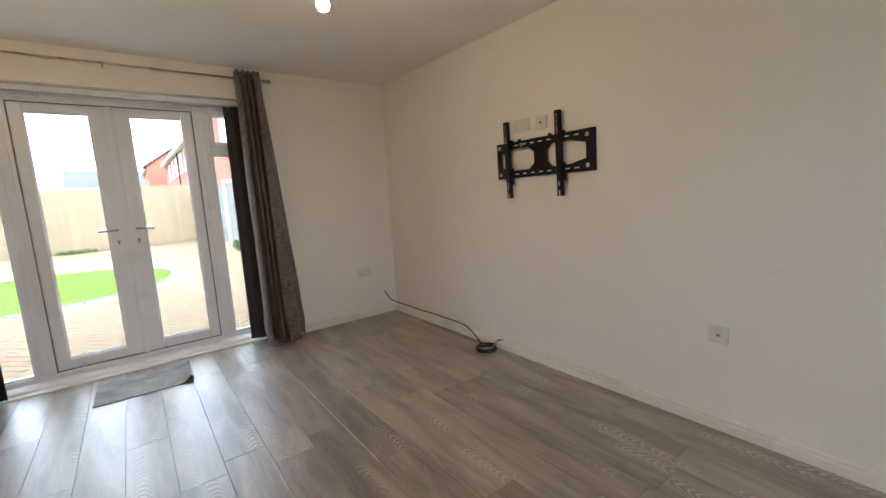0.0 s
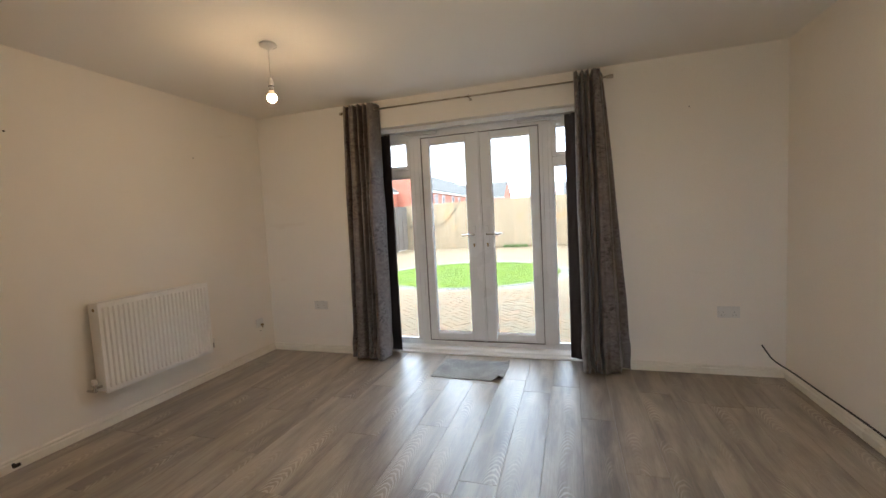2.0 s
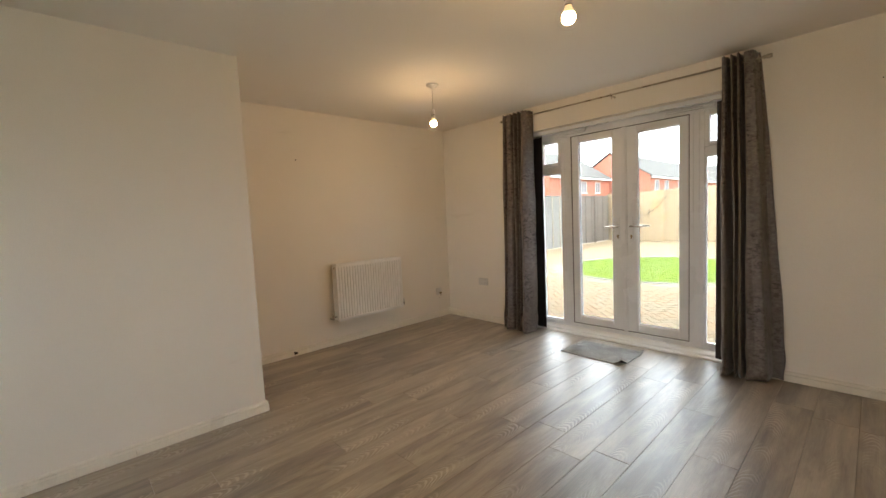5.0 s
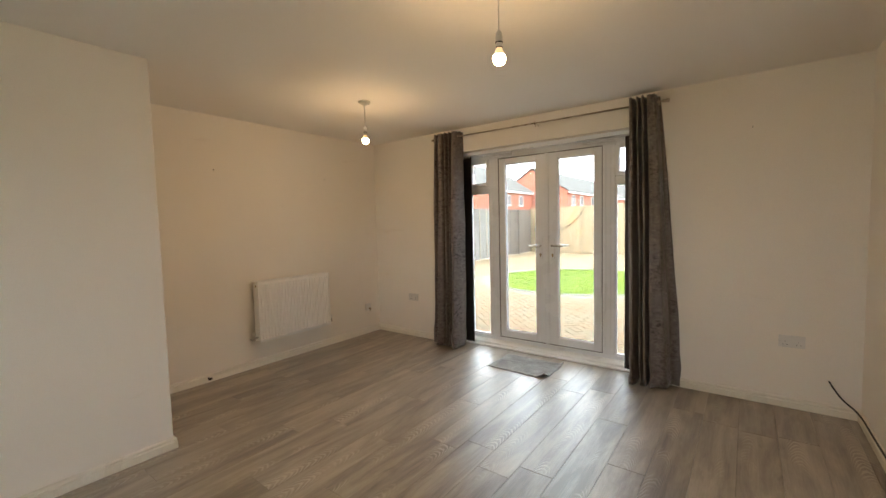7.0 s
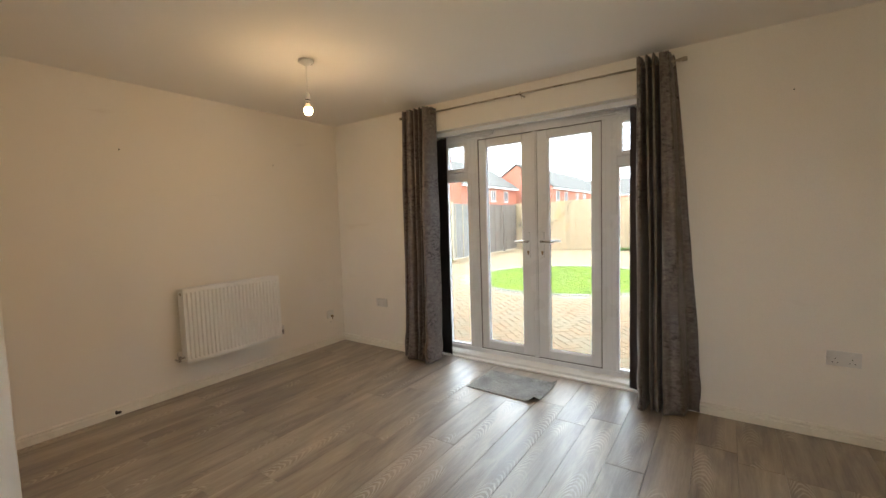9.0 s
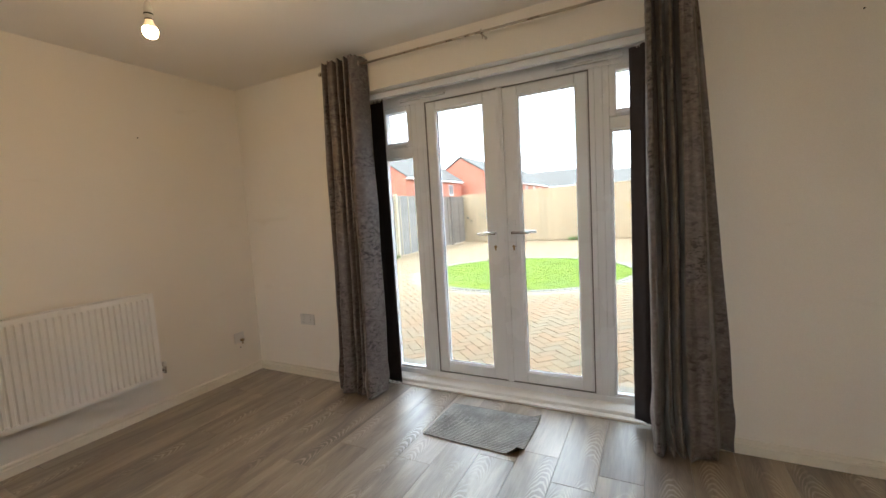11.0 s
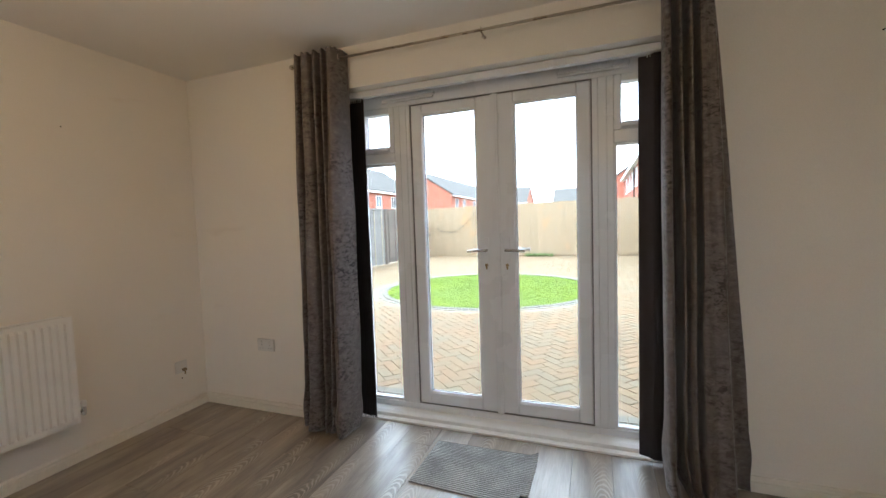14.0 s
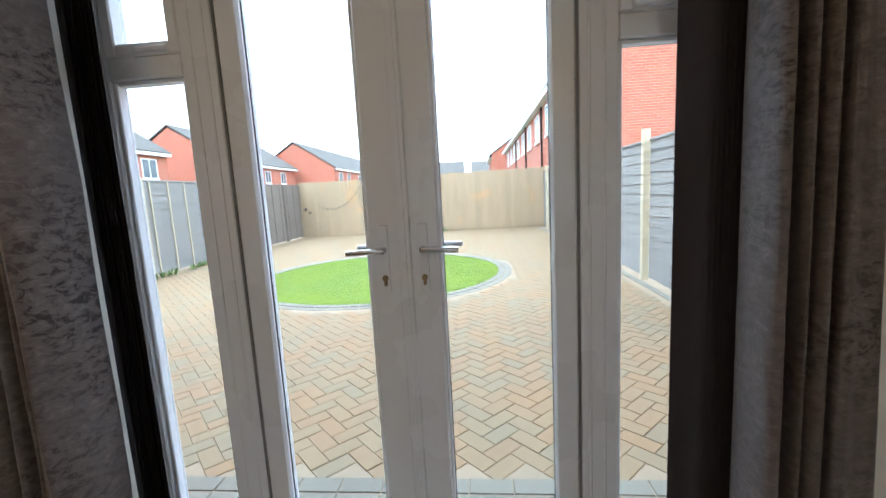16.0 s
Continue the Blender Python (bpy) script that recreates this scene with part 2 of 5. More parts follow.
def velvet_mat():
    """Grey-brown crushed velvet: dark crush marks, pile highlights and crease shade put into the colour, glossy where
    the pile lies flat.
    """
    m = mat("crushed_velvet", (0.100, 0.073, 0.064), 0.5, 0.12, 3.0, 420.0, 0.3, dist=0.001)
    nt = m.node_tree
    b = nt.nodes["Principled BSDF"]
    b.inputs["Sheen Weight"].default_value = 0.25
    b.inputs["Sheen Roughness"].default_value = 0.4
    b.inputs["Coat Roughness"].default_value, b.inputs["Coat IOR"].default_value = 0.42, 2.1
    co = nt.nodes.new("ShaderNodeNewGeometry").outputs["Position"]
    crush = noise_into(nt, co, 30.0, 9, 0.72, 0.5, (1.0, 1.0, 1.7))
    wide = noise_into(nt, co, 2.6, 2, 0.5, 0.0)
    mul = nt.nodes.new("ShaderNodeMath")
    mul.operation = "MULTIPLY"
    dark = step_range(nt, crush, 0.50, 0.42)
    nt.links.new(dark, mul.inputs[0])
    nt.links.new(step_range(nt, wide, 0.40, 0.62, 0.22, 0.95), mul.inputs[1])
    tint_over(nt, mul.outputs[0], (0.016, 0.011, 0.011))
    # pile highlights painted in as pale marks
    tint_over(nt, step_range(nt, crush, 0.55, 0.66, 0.0, 0.55), (0.25, 0.213, 0.200))
    nt.links.new(step_range(nt, mul.outputs[0], 0.0, 0.8, 0.50, 0.08), b.inputs["Coat Weight"])
    # wrinkles: crease shade drawn into the colour as thin dark lines
    fold = noise_into(nt, co, 4.2, 3, 0.5, 0.3, (1, 1, 2.6))
    off = nt.nodes.new("ShaderNodeMath")
    off.operation = "SUBTRACT"
    nt.links.new(fold, off.inputs[0])
    off.inputs[1].default_value = 0.5
    line = nt.nodes.new("ShaderNodeMath")
    line.operation = "ABSOLUTE"
    nt.links.new(off.outputs[0], line.inputs[0])
    tint_over(nt, step_range(nt, line.outputs[0], 0.008, 0.001, 0.0, 0.5), (0.020, 0.015, 0.014))
    bp = nt.nodes.new("ShaderNodeBump")
    bp.inputs["Strength"].default_value, bp.inputs["Distance"].default_value = 0.7, 0.008
    nt.links.new(crush, bp.inputs["Height"])
    old = b.inputs["Normal"].links[0].from_node
    nt.links.new(bp.outputs["Normal"], old.inputs["Normal"])
    nt.links.new(bp.outputs["Normal"], b.inputs["Coat Normal"])
    return m


WALL = mat("cream_emulsion", (0.86, 0.82, 0.75), 0.75, 0.045, 0.9, 220, 0.05, dist=0.002)
w_geo = WALL.node_tree.nodes.new("ShaderNodeNewGeometry").outputs["Position"]
tint_over(WALL.node_tree, step_range(WALL.node_tree, noise_into(WALL.node_tree, w_geo, 1.3, 6, 0.6, 0.4, (1, 1, 4.5)), 0.66, 0.76, 0.0, 0.35), (0.66, 0.60, 0.51))
CEIL = mat("white_ceiling_emulsion", (0.88, 0.86, 0.82), 0.85, 0.03, 0.7, 150, 0.04, dist=0.002)
GLOSS = mat("cream_gloss_paint", (0.82, 0.78, 0.69), 0.32, 0.04, 3, 40, 0.03, dist=0.001)
UPVC = mat("white_upvc", (0.81, 0.83, 0.862), 0.28, 0.008, 1.5, 90, 0.0, dist=0.0005)
GASKET = mat("grey_rubber_seal", (0.06, 0.06, 0.06), 0.6, 0.1, 5, 60, 0.05)
SEALGREY = mat("light_grey_seal", (0.20, 0.20, 0.21), 0.6, 0.1, 5, 60, 0.05)
# dark pane tint added to lower the outdoor light seen through it
PANE = glass_mat("dimmed_glass", (0.44, 0.45, 0.448))
PLANK = plank_mat()
UNDER = mat("dark_underlay", (0.05, 0.045, 0.04), 0.9)
VELVET = velvet_mat()
BLIND = mat("black_blind_fabric", (0.050, 0.044, 0.050), 0.8, 0.2, 4, 400, 0.15, dist=0.0008, spec=0.2)
NICKEL = mat("brushed_steel", (0.50, 0.44, 0.36), 0.32, 0.1, 6, 200, 0.03, metal=1.0, dist=0.0004)
SATIN = mat("satin_chrome", (0.62, 0.62, 0.62), 0.25, 0.08, 6, 200, 0.02, metal=1.0, dist=0.0004)
BLACKMETAL = mat("black_powder_coat", (0.008, 0.008, 0.009), 0.5, 0.15, 8, 300, 0.1, dist=0.0006, spec=0.25)
WHITEPLASTIC = mat("white_plastic", (0.74, 0.73, 0.70), 0.3, 0.03, 4, 60, 0.02, dist=0.0004)
DARKHOLE = mat("dark_recess", (0.02, 0.018, 0.016), 0.6)
RADWHITE = mat("white_radiator_enamel", (0.86, 0.855, 0.83), 0.3, 0.01, 2, 60, 0.01, dist=0.0004)
BRASS = mat("old_brass_fitting", (0.35, 0.27, 0.16), 0.4, 0.2, 20, 120, 0.05, metal=1.0)
CABLE = mat("black_cable_sheath", (0.015, 0.014, 0.014), 0.45, 0.1, 10, 100, 0.03)
MATPILE = mat("grey_ribbed_mat_pile", (0.50, 0.51, 0.50), 0.95, 0.6, 7, 130, 0.8, dist=0.003)
MATBACK = mat("black_mat_backing", (0.02, 0.02, 0.02), 0.7, 0.1, 8, 200, 0.1)
BULBGLOW = glow_mat("lit_bulb_glass", (1.0, 0.62, 0.30), BULB)
BULBSHELL = glow_mat("glowing_bulb_shell", (1.0, 0.55, 0.20), 0.22)
EARTH = mat("bare_ground", (0.16, 0.15, 0.09), 0.95, 0.3, 0.4, 8, 0.3, second=(0.12, 0.17, 0.07))
SAND = mat("jointing_sand", (0.30, 0.24, 0.165), 0.95, 0.2, 3, 60, 0.3)
PAVER = ramp_mat("buff_block_paving", ((0.262, 0.176, 0.094), (0.242, 0.172, 0.098), (0.25, 0.187, 0.106), (0.215, 0.182, 0.116), (0.262, 0.178, 0.098)), 0.9)
PAVER_OB = ramp_mat("buff_block_paving_piece", ((0.262, 0.176, 0.094), (0.242, 0.172, 0.098), (0.25, 0.187, 0.106), (0.215, 0.182, 0.116), (0.262, 0.178, 0.098)), 0.9, island=False)
SETT = ramp_mat("grey_kerb_setts", ((0.192, 0.182, 0.148), (0.210, 0.200, 0.162), (0.176, 0.168, 0.138)), 0.9)
GRASS = mat("lawn_grass", (0.122, 0.200, 0.009), 0.8, 0.15, 1.3, 9, 0.1, second=(0.175, 0.240, 0.014))
PALEWOOD = mat("new_softwood", (0.345, 0.268, 0.170), 0.85, 0.22, 1.4, 12, 0.5, rnd=0.16, stretch=(6, 6, 0.9), dist=0.003)
GREYWOOD = mat("weathered_grey_wood", (0.255, 0.25, 0.238), 0.9, 0.25, 2.2, 14, 0.4, rnd=0.12, stretch=(5, 1, 7), dist=0.004)
BROWNWOOD = mat("aged_brown_fence_wood", (0.200, 0.172, 0.145), 0.9, 0.25, 2.2, 14, 0.4, rnd=0.12, stretch=(5, 1, 7), dist=0.004)
POSTWOOD = mat("cream_timber_post", (0.52, 0.47, 0.34), 0.85, 0.15, 3, 20, 0.2, stretch=(4, 4, 0.8))
for pn, a, c, sc, st_, k, col in ((PALEWOOD, 0.60, 0.72, 1.6, (1, 1, 0.6), 0.55, (0.47, 0.27, 0.10)), (PALEWOOD, 0.665, 0.70, 6.0, (1, 1, 0.8), 0.7, (0.22, 0.12, 0.055))):
    tint_over(pn.node_tree, step_range(pn.node_tree, noise_into(pn.node_tree, pn.node_tree.nodes.new("ShaderNodeNewGeometry").outputs["Position"], sc, 4, 0.6, 0.5, st_), a, c, 0.0, k), col)
BRICK = brick_mat()
SLATE = mat("grey_roof_tiles", (0.135, 0.128, 0.118), 0.95, 0.18, 0.8, 9, 0.5, stretch=(1, 1, 3), dist=0.02, spec=0.15)
FASCIA = mat("white_fascia", (0.78, 0.78, 0.78), 0.4, 0.03, 2, 20, 0.02)
HOUSEGLASS = mat("house_window_glass", (0.10, 0.12, 0.14), 0.08, 0.2, 1, 3, 0.0, spec=0.8)
OUTRENDER = mat("outer_brick_face", (0.40, 0.14, 0.08), 0.85)
WEED = mat("weed_leaves", (0.10, 0.19, 0.04), 0.7, 0.3, 8, 60, 0.1, second=(0.18, 0.27, 0.08))

# ---- mesh helpers ----
def finish(bm, name, material=None, smooth=False):
    me = bpy.data.meshes.new(name)
    bm.to_mesh(me)
    bm.free()
    if material:
        me.materials.append(material)
    if smooth:
        for p in me.polygons:
            p.use_smooth = True
    return me


def part(name, bm, material, parent=None, label="", smooth=False, kind="", group=""):
    ob = new(name, bm if isinstance(bm, bpy.types.Mesh) else finish(bm, name, material, smooth))
    if parent is not None:
        ob.parent = parent
        ob.matrix_parent_inverse = Matrix()
    return tagged(ob, label=label, kind=kind, group=group)


def thing(name, loc=(0, 0, 0), label="", category="", group="", kind="", rz=0):
    ob = new(name)
    ob.matrix_basis = pose(*loc, 0, 0, rz)
    return tagged(ob, label, category, group, kind)


def box(bm, lo, hi, bevel=0.0, m=None, seg=1):
    """A box between two corners, its edges bevelled."""
    lo, hi = Vector(lo), Vector(hi)
    geo = bmesh.ops.create_cube(bm, size=1.0)["verts"]
    for v in geo:
        v.co = Vector([(lo[i] + hi[i]) / 2 + v.co[i] * (hi[i] - lo[i]) for i in range(3)])
    if bevel:
        edges = list({e for v in geo for e in v.link_edges})
        r = bmesh.ops.bevel(bm, geom=edges, offset=bevel, segments=seg, affect="EDGES", profile=0.7)
        geo = list({v for f in r["faces"] for v in f.verts} | {v for v in geo if v.is_valid})
    if m is not None:
        bmesh.ops.transform(bm, matrix=m, verts=geo)
    return geo


def boxes(*items, bevel=0.0, seg=1):
    bm = bmesh.new()
    for lo, hi in items:
        box(bm, lo, hi, bevel, seg=seg)
    return bm


def rod(bm, a, b, r, sides=12, r2=None):
    a, b = Vector(a), Vector(b)
    d = b - a
    m = Matrix.Translation((a + b) / 2) @ d.to_track_quat("Z", "Y").to_matrix().to_4x4()
    return bmesh.ops.create_cone(bm, cap_ends=True, segments=sides, radius1=r, radius2=r if r2 is None else r2, depth=d.length, matrix=m)["verts"]


def lathe(bm, profile, centre, sides=24, axis="Z"):
    """A turned body; profile: (radius, height) from one end to the other."""
    cx, cy, cz = centre
    rings = []
    for r, h in profile:
        ring = []
        for k in range(sides):
            a = 2 * math.pi * k / sides
            p = (r * math.cos(a), r * math.sin(a), h)
            if axis == "X":
                p = (h, p[0], p[1])
            if axis == "Y":
                p = (p[0], h, p[1])
            ring.append(bm.verts.new((cx + p[0], cy + p[1], cz + p[2])))
        rings.append(ring)
    for a, b in zip(rings, rings[1:]):
        for k in range(sides):
            bm.faces.new((a[k], a[(k + 1) % sides], b[(k + 1) % sides], b[k]))
    bm.faces.new(rings[0][::-1]), bm.faces.new(rings[-1])
    bmesh.ops.recalc_face_normals(bm, faces=bm.faces)


def tube(bm, pts, r, sides=8):
    """A round cable along points, smoothed."""
    P = [Vector(p) for p in pts]
    for _ in range(2):
        Q = [P[0]]
        for a, b in zip(P, P[1:]):
            Q += [a * 0.75 + b * 0.25, a * 0.25 + b * 0.75]
        P = Q + [P[-1]]
    prev = None
    for i, p in enumerate(P):
        d = (P[min(i + 1, len(P) - 1)] - P[max(i - 1, 0)]).normalized()
        side = d.cross(Vector((0, 0, 1)))
        side = side.normalized() if side.length > 0.05 else Vector((1, 0, 0))
        up = side.cross(d)
        ring = [bm.verts.new(p + side * r * math.cos(2 * math.pi * k / sides) + up * r * math.sin(2 * math.pi * k / sides)) for k in range(sides)]
        if prev:
            for k in range(sides):
                bm.faces.new((prev[k], prev[(k + 1) % sides], ring[(k + 1) % sides], ring[k]))
        else:
            bm.faces.new(ring)
        prev = ring
    bm.faces.new(prev[::-1])


def prism(bm, profile, start, along, out):
    """A moulding: profile of (out, up) carried from start by the vector along."""
    start, along, out = Vector(start), Vector(along), Vector(out)
    A = [bm.verts.new(start + out * o + Vector((0, 0, u))) for o, u in profile]
    B = [bm.verts.new(v.co + along) for v in A]
    n = len(A)
    for k in range(n):
        bm.faces.new((A[k], A[(k + 1) % n], B[(k + 1) % n], B[k]))
    bm.faces.new(A[::-1]), bm.faces.new(B)
    bmesh.ops.recalc_face_normals(bm, faces=bm.faces)


def ring_frame(bm, x0, x1, z0, z1, w, y0, y1, bevel=0.004):
    """A rectangular frame with mitre-free square members of width w (left, right, bottom, top)."""
    l, r, b, t = w if isinstance(w, tuple) else (w, w, w, w)
    box(bm, (x0, y0, z0), (x0 + l, y1, z1), bevel)
    box(bm, (x1 - r, y0, z0), (x1, y1, z1), bevel)
    box(bm, (x0 + l, y0 + 0.001, z0), (x1 - r, y1 - 0.001, z0 + b), bevel)
    box(bm, (x0 + l, y0 + 0.001, z1 - t), (x1 - r, y1 - 0.001, z1), bevel)


# ---- the room ----
XL, XR, YD, YS, H = -2.236, 2.270, 4.485, -1.6, 2.40
OX0, OX1, OZ = -0.998, 0.998, 2.15       # opening of the garden doors
JX, JY = -1.245, 1.70                    # corner of the boxed-out wall
WT = 0.31
st = dict(kind="structure")
part("wall_north", boxes(((XL - 0.3, YD, -0.12), (OX0, YD + WT, H + 0.15)), ((OX1, YD, -0.12), (XR + 0.3, YD + WT, H + 0.15)), ((OX0, YD, OZ), (OX1, YD + WT, H + 0.15)), ((OX0, YD + 0.005, -0.12), (OX1, YD + WT, -0.045))), WALL, **st)
part("wall_east", boxes(((XR, YS - 0.2, -0.12), (XR + 0.3, YD, H + 0.15))), WALL, **st)
part("wall_west", boxes(((XL - 0.3, JY, -0.12), (XL, YD, H + 0.15))), WALL, **st)
part("wall_southwest", boxes(((XL - 0.3, YS - 0.2, -0.12), (JX, JY, H + 0.15)), bevel=0.003), WALL, **st)
SW0, SW1, SZ0, SZ1 = -0.25, 1.50, 0.90, 2.05       # unseen window added behind, to light the room from its other end
part("wall_south", boxes(((JX, YS - 0.2, -0.12), (SW0, YS, H + 0.15)), ((SW1, YS - 0.2, -0.12), (XR, YS, H + 0.15)), ((SW0, YS - 0.2, -0.12), (SW1, YS, SZ0)), ((SW0, YS - 0.2, SZ1), (SW1, YS, H + 0.15))), WALL, **st)
part("ceiling", boxes(((JX, YS, H), (XR, JY, H + 0.14)), ((XL, JY, H), (XR, YD, H + 0.14))), CEIL, **st)
part("outer_wall", boxes(((-4.5, YD + WT - 0.004, -0.12), (OX0 - 0.02, YD + WT + 0.004, 5.0)), ((OX1 + 0.02, YD + WT - 0.004, -0.12), (2.6, YD + WT + 0.004, 5.0)), ((OX0 - 0.02, YD + WT - 0.004, OZ + 0.02), (OX1 + 0.02, YD + WT + 0.004, 5.0))), OUTRENDER, **st)
part("roof_slab", boxes(((XL - 0.3, YS - 0.2, H + 0.16), (XR + 0.3, YD + WT - 0.01, H + 0.3))), OUTRENDER, **st)

SK = ((0, 0.002), (0.018, 0.002), (0.018, 0.046), (0.011, 0.050), (0.009, 0.055), (0.014, 0.059), (0.014, 0.067), (0.008, 0.074), (0, 0.074))
for a, b, o in (((XL, YD, 0), (OX0 + 0.0, YD, 0), (0, -1, 0)), ((OX1, YD, 0), (XR, YD, 0), (0, -1, 0)),
                ((XR, YS, 0), (XR, YD - 0.017, 0), (-1, 0, 0)), ((XL, JY + 0.017, 0), (XL, YD - 0.017, 0), (1, 0, 0)),
                ((XL, JY, 0), (JX + 0.017, JY, 0), (0, 1, 0)), ((JX, YS, 0), (JX, JY, 0), (1, 0, 0)), ((JX + 0.017, YS, 0), (XR - 0.017, YS, 0), (0, 1, 0))):
    bm = bmesh.new()
    prism(bm, SK, a, Vector(b) - Vector(a), o)
    part("baseboard", bm, GLOSS, **st)

# ---- garden doors ----
def garden_doors():
    d = thing("door_1", (0, 0, 0), "closed white double garden doors with narrow glazed side panels", kind="structure")
    y0, y1 = 4.70, 4.77
    bm = bmesh.new()
    box(bm, (-0.996, y0, 0.02), (-0.915, y1, 2.148), 0.004)
    box(bm, (0.915, y0, 0.02), (0.996, y1, 2.148), 0.004)
    box(bm, (-0.915, y0 + 0.001, 0.02), (0.915, y1 - 0.001, 0.098), 0.004)
    box(bm, (-0.915, y0 + 0.001, 2.066), (0.915, y1 - 0.001, 2.148), 0.004)
    part("door_frame", bm, UPVC, d)
    for s in (-1, 1):
        bm = bmesh.new()
        box(bm, (min(s * 0.552, s * 0.662), y0 - 0.002, 0.098), (max(s * 0.552, s * 0.662), y1 - 0.002, 2.066), 0.006, seg=2)
        box(bm, (min(s * 0.575, s * 0.583), y0 - 0.006, 0.098), (max(s * 0.575, s * 0.583), y0, 2.066), 0.002)
        box(bm, (min(s * 0.622, s * 0.628), y0 - 0.005, 0.098), (max(s * 0.622, s * 0.628), y0, 2.066), 0.002)
        part("mullion", bm, UPVC, d)
        # side panel: low light, transom, opening top light
        x0, x1 = sorted((s * 0.662, s * 0.915))
        bm = bmesh.new()
        box(bm, (x0, y0 - 0.001, 1.705), (x1, y1 - 0.003, 1.775), 0.005)
        part("transom", bm, UPVC, d)
        bm = bmesh.new()
        ring_frame(bm, x0, x1, 0.098, 1.705, (0.014, 0.014, 0.016, 0.012), y0 + 0.010, y1 - 0.02, 0.003)
        lo = part("side_light", bm, UPVC, d)
        bm = boxes(((x0 + 0.012, 4.737, 0.110), (x1 - 0.012, 4.743, 1.696)))
        part("pane", bm, PANE, lo).visible_shadow = False
        bm = bmesh.new()
        ring_frame(bm, x0, x1, 1.775, 2.066, (0.038, 0.038, 0.040, 0.040), y0 - 0.006, y1 - 0.012, 0.005)
        top = part("top_light", bm, UPVC, d)
        part("pane", boxes(((x0 + 0.035, 4.737, 1.812), (x1 - 0.035, 4.743, 2.029))), PANE, top).visible_shadow = False
        part("window_handle", boxes(((min(s * 0.70, s * 0.80), y0 - 0.020, 1.782), (max(s * 0.70, s * 0.80), y0 - 0.007, 1.798)), bevel=0.004), UPVC, top)
        # leaf
        lx0, lx1 = sorted((s * 0.012, s * 0.545))
        gx0, gx1 = sorted((s * 0.117, s * 0.475))
        bm = bmesh.new()
        w_in, w_out2 = 0.103, 0.075
        l, r = (w_out2, w_in) if s < 0 else (w_in, w_out2)
        ring_frame(bm, lx0, lx1, 0.106, 2.058, (l, r, 0.075, 0.062), 4.706, 4.768, 0.006)
        leaf = part("door_leaf", bm, UPVC, d)
        bm = bmesh.new()
        ring_frame(bm, gx0 - 0.004, gx1 + 0.004, 0.177, 2.000, (0.012, 0.012, 0.012, 0.012), 4.712, 4.730, 0.004)
        part("glazing_bead", bm, UPVC, leaf)
        bm = bmesh.new()
        ring_frame(bm, gx0 + 0.006, gx1 - 0.006, 0.187, 1.990, 0.0045, 4.7285, 4.732, 0.0)
        part("seal", bm, GASKET, leaf, "dark rubber glazing seal")
        part("pane", boxes(((gx0 + 0.002, 4.737, 0.182), (gx1 - 0.002, 4.743, 1.995))), PANE, leaf).visible_shadow = False
        # leaf seal, widened and greyed to draw the gap's shadow line
        bm = bmesh.new()
        ring_frame(bm, lx0 - 0.0065, lx1 + 0.0065, 0.0995, 2.0645, 0.0068, 4.7045, 4.712, 0.0)
        part("seal", bm, SEALGREY, leaf, "rubber leaf seal, its grey drawing the shadow line of the gap")
        # handle
        hx = s * 0.064
        part("handle_plate", boxes(((hx - 0.015, 4.697, 0.985), (hx + 0.015, 4.7065, 1.205)), bevel=0.004, seg=2), UPVC, leaf, "white handle backplate")
        bm = bmesh.new()
        rod(bm, (hx, 4.698, 1.125), (hx, 4.668, 1.125), 0.010, 14)
        tube(bm, ((hx, 4.670, 1.125), (hx + s * 0.02, 4.664, 1.126), (hx + s * 0.07, 4.664, 1.124), (hx + s * 0.113, 4.666, 1.121)), 0.0095, 10)
        part("lever", bm, SATIN, leaf, "satin metal lever handle", smooth=True)
        bm = bmesh.new()
        rod(bm, (hx, 4.7, 1.034), (hx, 4.688, 1.034), 0.0095, 12)
        box(bm, (hx - 0.005, 4.688, 1.008), (hx + 0.005, 4.699, 1.030), 0.003)
        part("key_cylinder", bm, BRASS, leaf, "dark brass key cylinder")
        bm = bmesh.new()
        tube(bm, ((hx, 4.80, 1.125), (hx + s * 0.05, 4.815, 1.125), (hx + s * 0.12, 4.812, 1.122)), 0.0095, 10)
        rod(bm, (hx, 4.768, 1.125), (hx, 4.80, 1.125), 0.010, 12)
        part("outer_lever", bm, WHITEPLASTIC, leaf, "white outer lever handle", smooth=True)
        # trickle vent
        vx0, vx1 = sorted((s * 0.37, s * 0.74))
        bm = bmesh.new()
        box(bm, (vx0, 4.674, 2.104), (vx1, 4.6995, 2.128), 0.004)
        box(bm, (vx0 + 0.004, 4.662, 2.086), (vx1 - 0.004, 4.688, 2.0985), 0.003)
        part("trickle_vent", bm, UPVC, d)
    # strips added behind the leaf gaps to block sky light leaking through
    bm = bmesh.new()
    for s in (-1, 1):
        x0, x1 = sorted((s * 0.540, s * 0.557))
        box(bm, (x0, 4.772, 0.095), (x1, 4.780, 2.070))
    box(bm, (-0.556, 4.7725, 2.050), (0.556, 4.7795, 2.072))
    box(bm, (-0.556, 4.7725, 0.092), (0.556, 4.7795, 0.114))
    box(bm, (-0.030, 4.771, 0.114), (0.030, 4.778, 2.050))
    part("weather_strip", bm, UPVC, d)
    bm = bmesh.new()
    box(bm, (-0.018, 4.694, 0.104), (0.024, 4.707, 2.060), 0.004)
    box(bm, (-0.004, 4.690, 0.104), (0.010, 4.695, 2.060), 0.002)
    part("meeting_stile", bm, UPVC, d)
    bm = bmesh.new()
